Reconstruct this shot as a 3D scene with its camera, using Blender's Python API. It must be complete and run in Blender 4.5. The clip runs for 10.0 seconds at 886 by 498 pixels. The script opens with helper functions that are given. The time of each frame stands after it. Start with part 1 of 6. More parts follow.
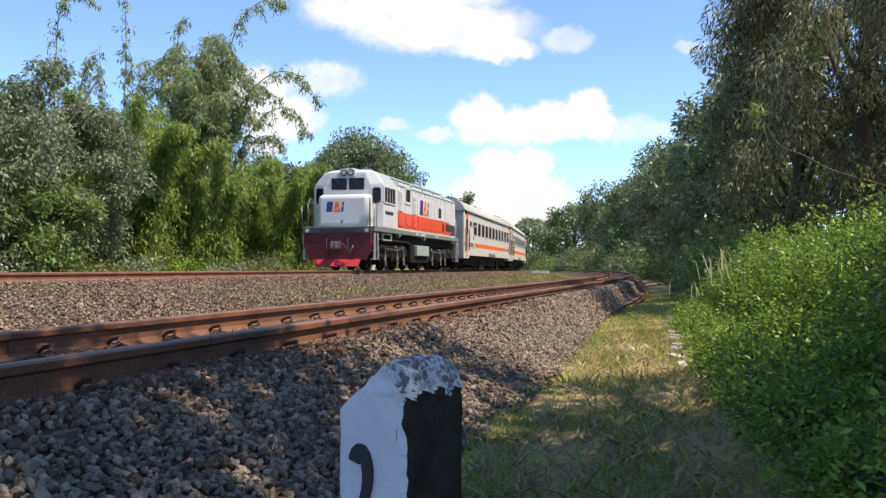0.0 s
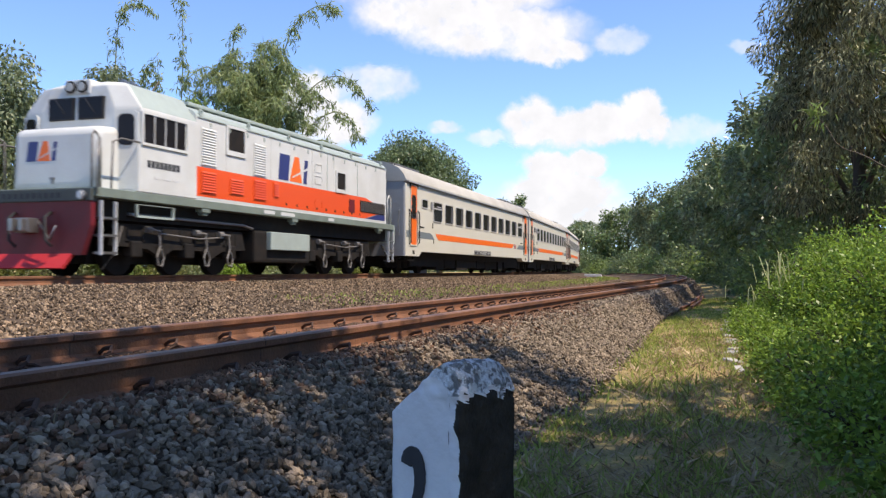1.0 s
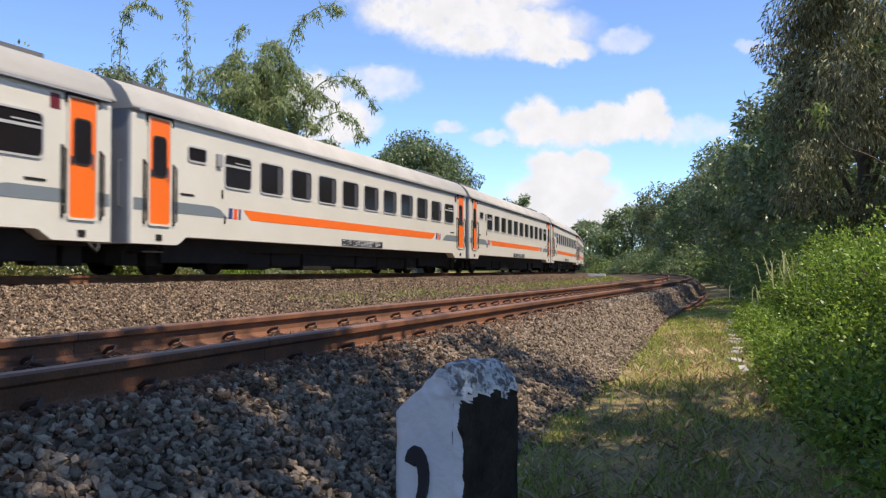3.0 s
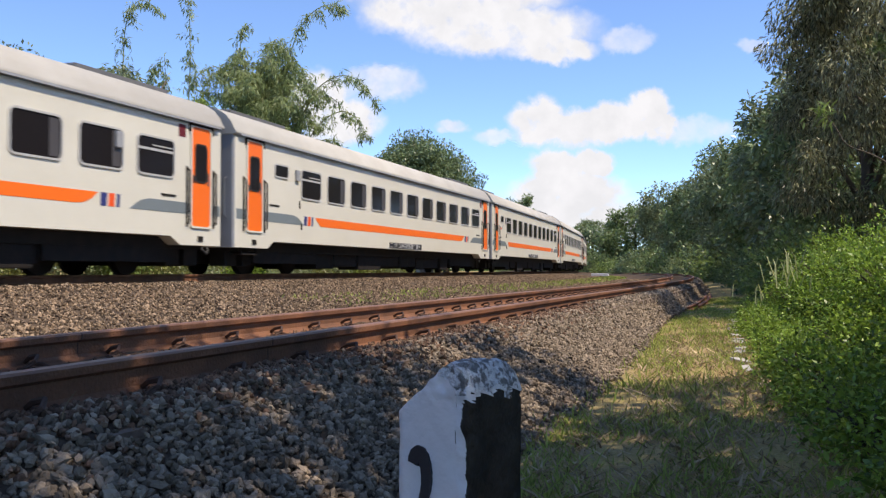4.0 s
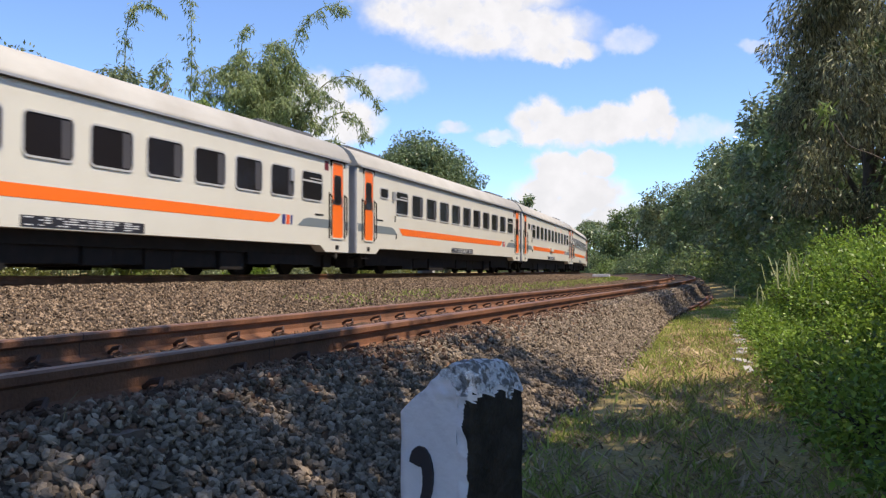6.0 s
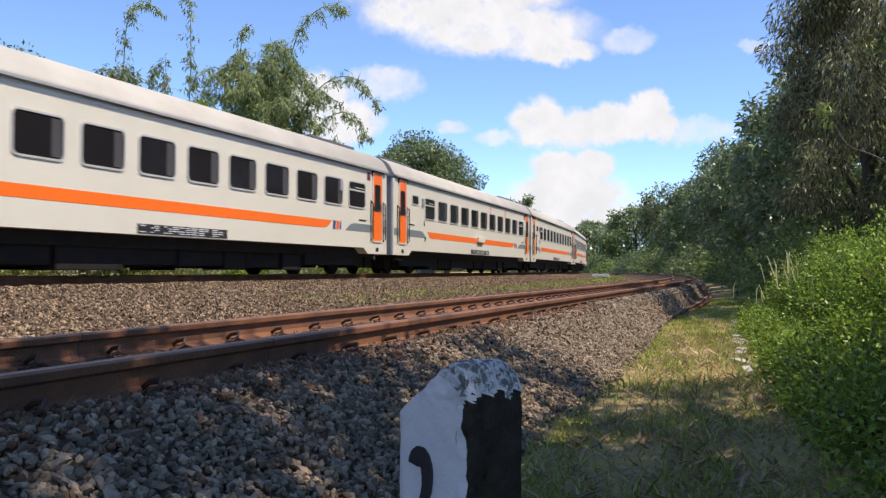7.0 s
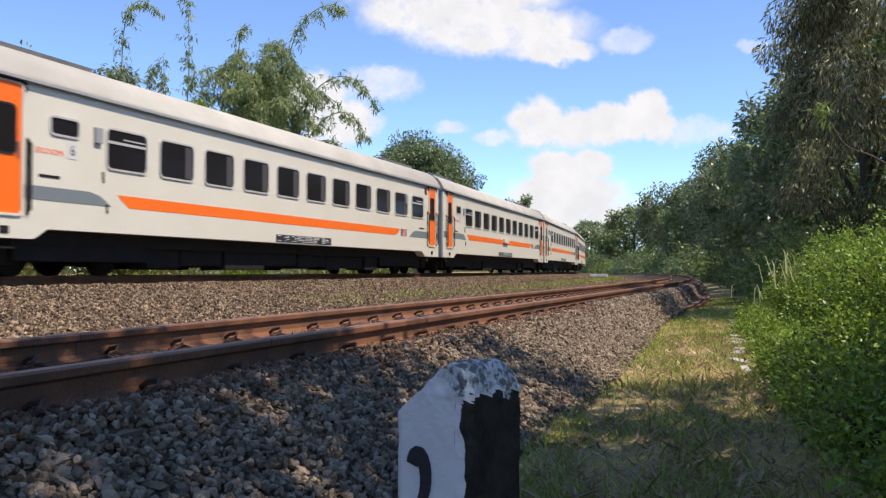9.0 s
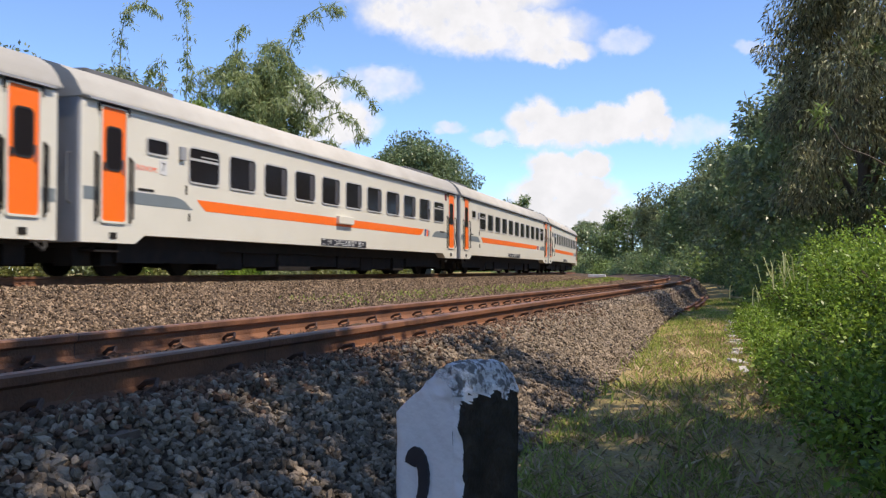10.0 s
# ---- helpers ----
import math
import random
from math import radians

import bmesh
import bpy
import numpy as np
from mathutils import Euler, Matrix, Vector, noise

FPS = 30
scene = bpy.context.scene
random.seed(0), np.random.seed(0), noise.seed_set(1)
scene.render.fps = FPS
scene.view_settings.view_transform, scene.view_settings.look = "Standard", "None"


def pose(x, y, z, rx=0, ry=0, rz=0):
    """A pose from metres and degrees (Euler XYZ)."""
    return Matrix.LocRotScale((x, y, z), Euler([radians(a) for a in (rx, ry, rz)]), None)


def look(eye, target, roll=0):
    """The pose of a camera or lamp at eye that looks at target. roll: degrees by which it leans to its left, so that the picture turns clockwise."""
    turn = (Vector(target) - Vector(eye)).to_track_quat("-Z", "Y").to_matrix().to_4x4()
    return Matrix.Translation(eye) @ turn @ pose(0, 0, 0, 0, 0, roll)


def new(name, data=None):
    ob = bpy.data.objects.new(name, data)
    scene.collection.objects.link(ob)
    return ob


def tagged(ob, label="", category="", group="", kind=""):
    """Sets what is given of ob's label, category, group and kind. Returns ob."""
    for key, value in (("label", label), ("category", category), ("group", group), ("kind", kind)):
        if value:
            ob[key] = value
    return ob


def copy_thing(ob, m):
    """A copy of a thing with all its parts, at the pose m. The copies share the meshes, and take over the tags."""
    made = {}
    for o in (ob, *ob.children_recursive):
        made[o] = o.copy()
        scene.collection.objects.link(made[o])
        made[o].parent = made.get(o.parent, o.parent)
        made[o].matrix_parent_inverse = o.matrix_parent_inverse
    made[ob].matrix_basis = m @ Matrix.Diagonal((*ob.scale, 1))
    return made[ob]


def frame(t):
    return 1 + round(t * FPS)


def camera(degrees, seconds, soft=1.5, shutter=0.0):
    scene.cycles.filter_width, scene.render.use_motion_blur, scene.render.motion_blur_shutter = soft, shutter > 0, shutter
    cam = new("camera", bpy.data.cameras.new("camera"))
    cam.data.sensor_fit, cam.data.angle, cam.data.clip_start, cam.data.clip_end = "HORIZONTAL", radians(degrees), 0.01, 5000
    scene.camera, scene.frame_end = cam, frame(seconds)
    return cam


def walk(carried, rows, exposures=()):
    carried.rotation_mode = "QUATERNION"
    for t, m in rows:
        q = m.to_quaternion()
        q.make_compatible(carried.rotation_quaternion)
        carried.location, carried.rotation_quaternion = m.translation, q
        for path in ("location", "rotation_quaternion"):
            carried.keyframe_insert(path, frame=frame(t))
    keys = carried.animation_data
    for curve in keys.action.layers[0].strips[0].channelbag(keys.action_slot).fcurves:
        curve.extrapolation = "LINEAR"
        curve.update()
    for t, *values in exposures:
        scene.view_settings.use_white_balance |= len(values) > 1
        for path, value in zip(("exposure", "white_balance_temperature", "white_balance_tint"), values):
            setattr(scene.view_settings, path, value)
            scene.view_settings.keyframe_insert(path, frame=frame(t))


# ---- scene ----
EYE = Vector((0.0, 0.0, 0.85))
LENS = 51.2
YAW, PITCH = 18.75, 1.35
# seconds, turn to the right and upward tilt against the settled view, degrees
SWAY = [(0.0, -3.36, 0.19), (0.5, -1.73, 0.10), (0.8, -0.75, 0.04), (1.0, -0.15, 0.0), (1.2, -0.12, 0.0), (1.5, -0.10, 0.0),
        (2.0, -0.05, 0.0), (2.5, 0.0, 0.0), (4.0, 0.27, 0.04), (4.5, 0.31, 0.02), (5.0, 0.31, 0.0), (5.5, 0.36, 0.0),
        (7.0, 0.31, 0.0), (7.5, 0.26, 0.0), (8.0, 0.25, 0.0), (8.5, 0.25, -0.05), (9.0, 0.20, 0.0), (9.5, 0.20, -0.03), (10.0, 0.10, -0.03)]
cam = camera(LENS, 10.0, soft=1.3, shutter=0.15)
PATH = [(t, pose(*EYE, 90 + PITCH - up, 0, YAW + turn)) for t, turn, up in SWAY]
walk(cam, PATH, exposures=((0.0, 1.26, 7350, 13), (1.0, 1.16, 7350, 13), (2.0, 1.05, 7350, 13), (10.0, 1.05, 7350, 13)))

# ---- light ----
SUN_AZ, SUN_EL = 95.0, 59.0  # compass bearing from +y towards +x
world = bpy.data.worlds.new("sky")
scene.world = world
world.use_nodes = True
wn = world.node_tree
sky = wn.nodes.new("ShaderNodeTexSky")
sky.sky_type, sky.sun_disc = "NISHITA", False
sky.sun_elevation, sky.sun_rotation = radians(SUN_EL), radians(SUN_AZ)
sky.air_density, sky.dust_density, sky.ozone_density = 0.92, 0.0, 8.0
sky.altitude = 3400
wn.links.new(sky.outputs[0], wn.nodes["Background"].inputs[0])
wn.nodes["Background"].inputs[1].default_value = 0.146
sun = new("sun", bpy.data.lights.new("sun", "SUN"))
sun.data.energy, sun.data.angle, sun.data.color = 2.7, radians(0.5), (1.0, 0.94, 0.86)
_sd = Vector((math.sin(radians(SUN_AZ)) * math.cos(radians(SUN_EL)), math.cos(radians(SUN_AZ)) * math.cos(radians(SUN_EL)), math.sin(radians(SUN_EL))))
sun.matrix_world = look(_sd * 50, (0, 0, 0))


# ---- materials ----
def material(name, base, rough=0.6, metal=0.0, vary=0.12, scale=3.0, fine=40.0, bump=0.0, second=None, amount=0.5, island=0.0, spec=0.5, per_object=0.0, hard=0.18):
    """A painted, stony or metal surface: base colour varied at two scales, a second colour in stains, fine relief."""
    m = bpy.data.materials.new(name)
    m.use_nodes = True
    nt = m.node_tree
    n, l = nt.nodes, nt.links
    b = n["Principled BSDF"]
    tc = n.new("ShaderNodeTexCoord")
    big = n.new("ShaderNodeTexNoise")
    big.inputs["Scale"].default_value, big.inputs["Detail"].default_value = scale, 5
    small = n.new("ShaderNodeTexNoise")
    small.inputs["Scale"].default_value, small.inputs["Detail"].default_value = fine, 4
    l.new(tc.outputs["Object"], big.inputs["Vector"])
    l.new(tc.outputs["Object"], small.inputs["Vector"])
    ramp = n.new("ShaderNodeValToRGB")
    ramp.color_ramp.elements[0].position, ramp.color_ramp.elements[1].position = 0.5 - hard, 0.5 + hard
    ramp.color_ramp.elements[0].color = (0, 0, 0, 1)
    ramp.color_ramp.elements[1].color = (1, 1, 1, 1)
    l.new(big.outputs["Fac"], ramp.inputs[0])
    mix = n.new("ShaderNodeMix")
    mix.data_type = "RGBA"
    mix.inputs[6].default_value = (*base, 1)
    mix.inputs[7].default_value = (*(second or [c * (1 - vary) for c in base]), 1)
    mul = n.new("ShaderNodeMath")
    mul.operation = "MULTIPLY"
    mul.inputs[1].default_value = amount
    l.new(ramp.outputs[0], mul.inputs[0])
    l.new(mul.outputs[0], mix.inputs[0])
    hsv = n.new("ShaderNodeHueSaturation")
    l.new(mix.outputs[2], hsv.inputs["Color"])
    val = n.new("ShaderNodeMapRange")
    val.inputs[3].default_value, val.inputs[4].default_value = 1 - vary, 1 + vary
    l.new(small.outputs["Fac"], val.inputs[0])
    src = val.outputs[0]
    if island or per_object:
        g = n.new("ShaderNodeNewGeometry" if island else "ShaderNodeObjectInfo")
        r = n.new("ShaderNodeMapRange")
        k = island or per_object
        r.inputs[3].default_value, r.inputs[4].default_value = 1 - k, 1 + k
        l.new(g.outputs["Random Per Island" if island else "Random"], r.inputs[0])
        t = n.new("ShaderNodeMath")
        t.operation = "MULTIPLY"
        l.new(src, t.inputs[0])
        l.new(r.outputs[0], t.inputs[1])
        src = t.outputs[0]
    l.new(src, hsv.inputs["Value"])
    l.new(hsv.outputs[0], b.inputs["Base Color"])
    b.inputs["Roughness"].default_value, b.inputs["Metallic"].default_value = rough, metal
    b.inputs["Specular IOR Level"].default_value = spec
    if bump:
        bp = n.new("ShaderNodeBump")
        bp.inputs["Strength"].default_value, bp.inputs["Distance"].default_value = bump, 0.02
        l.new(small.outputs["Fac"], bp.inputs["Height"])
        l.new(bp.outputs[0], b.inputs["Normal"])
    return m


def leaf_material(name, base, tip, through_light=0.35, rough=0.45, spread=0.35, spec=0.5):
    m = bpy.data.materials.new(name)
    m.use_nodes = True
    n, l = m.node_tree.nodes, m.node_tree.links
    b = n["Principled BSDF"]
    g = n.new("ShaderNodeNewGeometry")
    tc = n.new("ShaderNodeTexCoord")
    no = n.new("ShaderNodeTexNoise")
    no.inputs["Scale"].default_value = 0.7
    l.new(tc.outputs["Object"], no.inputs["Vector"])
    add = n.new("ShaderNodeMath")
    add.operation = "MULTIPLY_ADD"
    add.inputs[1].default_value = 0.6
    l.new(g.outputs["Random Per Island"], add.inputs[0])
    sub = n.new("ShaderNodeMapRange")
    sub.inputs[1].default_value, sub.inputs[2].default_value, sub.inputs[3].default_value, sub.inputs[4].default_value = 0.3, 0.7, -0.1, 0.5
    l.new(no.outputs["Fac"], sub.inputs[0])
    l.new(sub.outputs[0], add.inputs[2])
    mix = n.new("ShaderNodeMix")
    mix.data_type = "RGBA"
    mix.inputs[6].default_value, mix.inputs[7].default_value = (*base, 1), (*tip, 1)
    l.new(add.outputs[0], mix.inputs[0])
    hsv = n.new("ShaderNodeHueSaturation")
    r = n.new("ShaderNodeMapRange")
    r.inputs[3].default_value, r.inputs[4].default_value = 1 - spread, 1 + spread
    fr = n.new("ShaderNodeMath")
    fr.operation = "FRACT"
    k = n.new("ShaderNodeMath")
    k.operation = "MULTIPLY"
    k.inputs[1].default_value = 37.7
    l.new(g.outputs["Random Per Island"], k.inputs[0])
    l.new(k.outputs[0], fr.inputs[0])
    l.new(fr.outputs[0], r.inputs[0])
    l.new(r.outputs[0], hsv.inputs["Value"])
    l.new(mix.outputs[2], hsv.inputs["Color"])
    l.new(hsv.outputs[0], b.inputs["Base Color"])
    b.inputs["Roughness"].default_value, b.inputs["Specular IOR Level"].default_value = rough, spec
    tr = n.new("ShaderNodeBsdfTranslucent")
    l.new(hsv.outputs[0], tr.inputs["Color"])
    ms = n.new("ShaderNodeMixShader")
    ms.inputs[0].default_value = through_light
    l.new(b.outputs[0], ms.inputs[1])
    l.new(tr.outputs[0], ms.inputs[2])
    l.new(ms.outputs[0], n["Material Output"].inputs["Surface"])
    return m


CREAM = material("coach_cream_paint", (0.66, 0.63, 0.53), 0.38, vary=0.05, scale=0.8, second=(0.57, 0.54, 0.45), amount=0.45)
ROOF = material("coach_roof_paint", (0.47, 0.45, 0.40), 0.9, vary=0.1, scale=0.9, second=(0.36, 0.335, 0.29), amount=0.6)
ROOF_UNIT = material("roof_unit_grey", (0.13, 0.13, 0.13), 0.6, vary=0.15, scale=3, second=(0.07, 0.07, 0.07))
ENDGREY = material("coach_end_grey", (0.33, 0.34, 0.35), 0.5, vary=0.1, scale=1.0, second=(0.22, 0.22, 0.22))
ORANGE_LOCO = material("red_orange_paint", (0.82, 0.095, 0.02), 0.35, vary=0.05, scale=1.0)
ORANGE = material("orange_paint", (0.93, 0.165, 0.018), 0.35, vary=0.05, scale=1.0)
GREYSTRIPE = material("grey_stripe_paint", (0.17, 0.20, 0.21), 0.4, vary=0.06)
DARK = material("underframe_black", (0.013, 0.012, 0.011), 0.8, vary=0.3, scale=4, second=(0.03, 0.022, 0.017), amount=0.6, spec=0.2)
STEEL = material("worn_steel", (0.30, 0.29, 0.28), 0.4, 0.8, vary=0.2)
GRIME = material("grimy_steel", (0.20, 0.185, 0.17), 0.6, 0.3, vary=0.3)
ALU = material("window_frame_aluminium", (0.52, 0.51, 0.48), 0.45, 0.2, vary=0.1)
GLASS = material("dark_tinted_glass", (0.016, 0.014, 0.015), 0.12, vary=0.1, spec=0.16)
# grey of the bands that imitate motion ghosting in the coach windows
GHOST_BAND = material("grey_ghost_band", (0.07, 0.064, 0.064), 0.4, vary=0.15, scale=2)
RUBBER = material("black_rubber", (0.015, 0.015, 0.016), 0.7, vary=0.2)
WHITE = material("loco_white_paint", (0.66, 0.665, 0.635), 0.45, vary=0.08, scale=1.6, second=(0.50, 0.495, 0.455), amount=0.5)
LOCO_ROOF = material("loco_roof_greygreen", (0.36, 0.42, 0.38), 0.5, vary=0.08, second=(0.28, 0.31, 0.28))
SILL = material("sill_grey_green", (0.19, 0.23, 0.19), 0.55, vary=0.12, second=(0.12, 0.14, 0.12))
# sill grey-green made darker, so the beam's shade sits in its colour
BEAM = material("front_beam_shaded_grey", (0.065, 0.075, 0.068), 0.6, vary=0.15, second=(0.04, 0.045, 0.04))
# one red in two tones: pilot darkened for shade and dirt, plough brightened for sun
RED = material("pilot_shade_red_paint", (0.15, 0.008, 0.014), 0.55, vary=0.15, second=(0.09, 0.007, 0.010))
RED_SUNLIT = material("plough_sunlit_red_paint", (0.50, 0.03, 0.035), 0.5, vary=0.1)
BLUE = material("blue_paint", (0.03, 0.04, 0.16), 0.4, vary=0.06)
INK = material("black_lettering", (0.02, 0.02, 0.025), 0.5, vary=0.05)
PALE = material("pale_lettering", (0.6, 0.6, 0.58), 0.5, vary=0.05)
RUST = material("rusty_rail_steel", (0.25, 0.105, 0.05), 0.75, 0.1, vary=0.3, scale=3, fine=60, bump=0.25, second=(0.10, 0.048, 0.028), amount=0.8)
CLIP = material("dark_rusty_clip", (0.085, 0.045, 0.03), 0.7, 0.2, vary=0.3, fine=60)
HEAD = material("rail_head_rust", (0.30, 0.15, 0.085), 0.5, 0.35, vary=0.2, scale=3, fine=60, second=(0.15, 0.07, 0.04), amount=0.7)
SLEEPER = material("dusty_concrete_sleeper", (0.20, 0.14, 0.10), 0.9, vary=0.2, scale=5, fine=50, bump=0.3, second=(0.11, 0.075, 0.055), amount=0.8)
STONE = material("ballast_stone", (0.27, 0.216, 0.157), 0.9, vary=0.2, scale=12, fine=90, bump=0.35, second=(0.17, 0.125, 0.09), amount=0.7, island=0.55, spec=0.12)
STONE_ONE = material("loose_stone", (0.27, 0.216, 0.157), 0.9, vary=0.2, scale=12, fine=90, bump=0.35, second=(0.17, 0.125, 0.09), amount=0.7, per_object=0.45, spec=0.12)
STONE_FAR = material("brown_gravel", (0.27, 0.192, 0.125), 0.9, vary=0.2, scale=9, fine=80, bump=0.3, second=(0.12, 0.085, 0.058), amount=0.7, island=0.75, spec=0.15)
STONE_RUST = material("rust_stained_stone", (0.19, 0.115, 0.075), 0.9, vary=0.2, scale=9, fine=80, bump=0.3, second=(0.11, 0.065, 0.045), amount=0.7, island=0.5, spec=0.15)
BED = material("gravel_bed", (0.11, 0.08, 0.058), 0.95, vary=0.45, scale=1.2, fine=28, bump=1.0, second=(0.065, 0.048, 0.036), amount=0.8, spec=0.1)
SOIL = material("grassy_soil", (0.31, 0.26, 0.10), 0.95, vary=0.5, scale=2.6, fine=40, bump=1.0, second=(0.36, 0.245, 0.125), amount=0.8, spec=0.1)
BARK = material("grey_brown_bark", (0.095, 0.075, 0.055), 0.9, vary=0.3, scale=4, fine=30, bump=0.8, second=(0.07, 0.055, 0.04))
CULM = material("bamboo_culm", (0.16, 0.19, 0.07), 0.5, vary=0.2, scale=3, second=(0.22, 0.19, 0.09))
LEAF_DARK = leaf_material("broad_leaf_dark", (0.10, 0.155, 0.06), (0.22, 0.29, 0.115), 0.42, 0.36)
LEAF_MANGO = leaf_material("mango_leaf", (0.10, 0.15, 0.065), (0.23, 0.29, 0.14), 0.3, 0.38)
LEAF_MID = leaf_material("leaf_mid_green", (0.12, 0.19, 0.05), (0.24, 0.32, 0.10), 0.45)
LEAF_BAMBOO = leaf_material("bamboo_leaf", (0.18, 0.28, 0.05), (0.36, 0.45, 0.12), 0.5)
LEAF_BUSH = leaf_material("creeper_leaf", (0.075, 0.15, 0.02), (0.32, 0.45, 0.07), 0.36, 0.42, 0.5, 0.3)
LEAF_GREY = leaf_material("glossy_grey_green_leaf", (0.13, 0.175, 0.085), (0.28, 0.32, 0.18), 0.36, 0.46)
LEAF_WEED = leaf_material("yellowish_weed_leaf", (0.10, 0.13, 0.03), (0.22, 0.22, 0.07), 0.35)
LEAF_BAMBOO_DARK = leaf_material("bamboo_leaf_dark", (0.19, 0.25, 0.10), (0.36, 0.42, 0.20), 0.55)
# dark base and wide leaf-to-leaf spread put shady gaps and glints into the colour
LEAF_SHADE = leaf_material("shade_toned_leaf", (0.075, 0.09, 0.042), (0.34, 0.34, 0.20), 0.25, 0.35, 0.75, 0.22)
GRASS = leaf_material("grass_blade", (0.21, 0.29, 0.055), (0.40, 0.43, 0.135), 0.5, 0.6, 0.45, 0.12)
REED = leaf_material("pale_reed_blade", (0.30, 0.34, 0.13), (0.50, 0.50, 0.26), 0.4, 0.5)
STRAW = leaf_material("dry_straw", (0.26, 0.18, 0.095), (0.50, 0.40, 0.26), 0.25, 0.7, 0.45, 0.15)
POST_WHITE = material("flaking_whitewash", (0.70, 0.68, 0.67), 0.8, vary=0.05, scale=9, fine=45, bump=0.18, second=(0.52, 0.51, 0.52), amount=0.5)
POST_TOP = material("chipped_whitewash", (0.78, 0.79, 0.80), 0.85, vary=0.3, scale=70, fine=160, bump=1.0, second=(0.12, 0.12, 0.115), amount=0.85, hard=0.05)
POST_BLACK = material("old_black_paint", (0.014, 0.012, 0.009), 0.8, vary=0.3, scale=14, fine=60, bump=0.5, second=(0.05, 0.043, 0.033), amount=0.8, spec=0.2)


SLAB = material("pale_concrete", (0.5, 0.47, 0.42), 0.9, vary=0.15, scale=6, fine=60, bump=0.4, second=(0.34, 0.31, 0.27), amount=0.7)


# ---- mesh helpers ----
def part(name, bm, mat, parent=None, label="", smooth=False):
    me = bpy.data.meshes.new(name)
    bm.to_mesh(me)
    bm.free()
    me.materials.append(mat)
    if smooth:
        me.polygons.foreach_set("use_smooth", [True] * len(me.polygons))
    ob = new(name, me)
    if parent:
        ob.parent = parent
    if label:
        tagged(ob, label)
    return ob


def share(name, ob, m, parent=None, label=""):
    """Another object on the same mesh."""
    o = new(name, ob.data)
    o.parent = parent
    o.matrix_basis = m
    if label:
        tagged(o, label)
    return o


def empty(name, m, label, category, group="", kind=""):
    e = new(name)
    e.matrix_basis = m
    e.empty_display_size = 0.2
    return tagged(e, label, category, group, kind)


def box(bm, x0, x1, y0, y1, z0, z1, bevel=0.0):
    vs = bmesh.ops.create_cube(bm, size=1)["verts"]
    bmesh.ops.transform(bm, matrix=Matrix.Translation(((x0 + x1) / 2, (y0 + y1) / 2, (z0 + z1) / 2)) @ Matrix.Diagonal((abs(x1 - x0), abs(y1 - y0), abs(z1 - z0), 1)), verts=vs)
    if bevel:
        es = list({e for v in vs for e in v.link_edges})
        bmesh.ops.bevel(bm, geom=es, offset=bevel, segments=2, affect="EDGES", profile=0.6)
    return bm


def B(*boxes, bevel=0.0):
    bm = bmesh.new()
    for b in boxes:
        box(bm, *b, bevel=bevel)
    return bm


def prism(bm, outline, axis, a, b):
    """Extrudes a closed outline (pairs) along an axis from a to b. axis x: pairs are (y, z); y: (x, z); z: (x, y)."""
    def at(p, h):
        return {"x": (h, p[0], p[1]), "y": (p[0], h, p[1]), "z": (p[0], p[1], h)}[axis]
    lo = [bm.verts.new(at(p, a)) for p in outline]
    hi = [bm.verts.new(at(p, b)) for p in outline]
    n = len(outline)
    fs = [bm.faces.new(lo), bm.faces.new(hi)] + [bm.faces.new((lo[i], lo[(i + 1) % n], hi[(i + 1) % n], hi[i])) for i in range(n)]
    bmesh.ops.recalc_face_normals(bm, faces=fs)
    return bm


def tube(bm, pts, radii, n=8):
    """A closed round tube along points."""
    pts = [Vector(p) for p in pts]
    if not hasattr(radii, "__len__"):
        radii = [radii] * len(pts)
    rings = []
    for i, p in enumerate(pts):
        d = (pts[min(i + 1, len(pts) - 1)] - pts[max(i - 1, 0)]).normalized()
        u = d.cross(Vector((0.31, 0.17, 0.93)) if abs(d.z) < 0.9 else Vector((1, 0.1, 0))).normalized()
        w = d.cross(u)
        rings.append([bm.verts.new(p + (u * math.cos(6.28318 * k / n) + w * math.sin(6.28318 * k / n)) * radii[i]) for k in range(n)])
    for a, b in zip(rings, rings[1:]):
        for k in range(n):
            bm.faces.new((a[k], a[(k + 1) % n], b[(k + 1) % n], b[k]))
    bm.faces.new(rings[0][::-1])
    bm.faces.new(rings[-1])
    return bm


def cyl(bm, centre, radius, length, axis="x", n=20, r2=None):
    turn = {"x": Matrix.Rotation(radians(90), 4, "Y"), "y": Matrix.Rotation(radians(90), 4, "X"), "z": Matrix()}[axis]
    bmesh.ops.create_cone(bm, cap_ends=True, segments=n, radius1=radius, radius2=radius if r2 is None else r2, depth=length, matrix=Matrix.Translation(centre) @ turn)
    return bm


def quads(name, verts, mat, parent=None, per=4):
    """One mesh of many loose quads (per 4) or triangles (per 3) from an array of corners."""
    verts = np.asarray(verts, dtype=np.float32).reshape(-1, 3)
    nf = len(verts) // per
    me = bpy.data.meshes.new(name)
    me.vertices.add(len(verts))
    me.vertices.foreach_set("co", verts.ravel())
    me.loops.add(len(verts))
    me.loops.foreach_set("vertex_index", np.arange(len(verts), dtype=np.int32))
    me.polygons.add(nf)
    me.polygons.foreach_set("loop_start", np.arange(0, nf * per, per, dtype=np.int32))
    me.update(calc_edges=True)
    me.materials.append(mat)
    ob = new(name, me)
    if parent:
        ob.parent = parent
    return ob


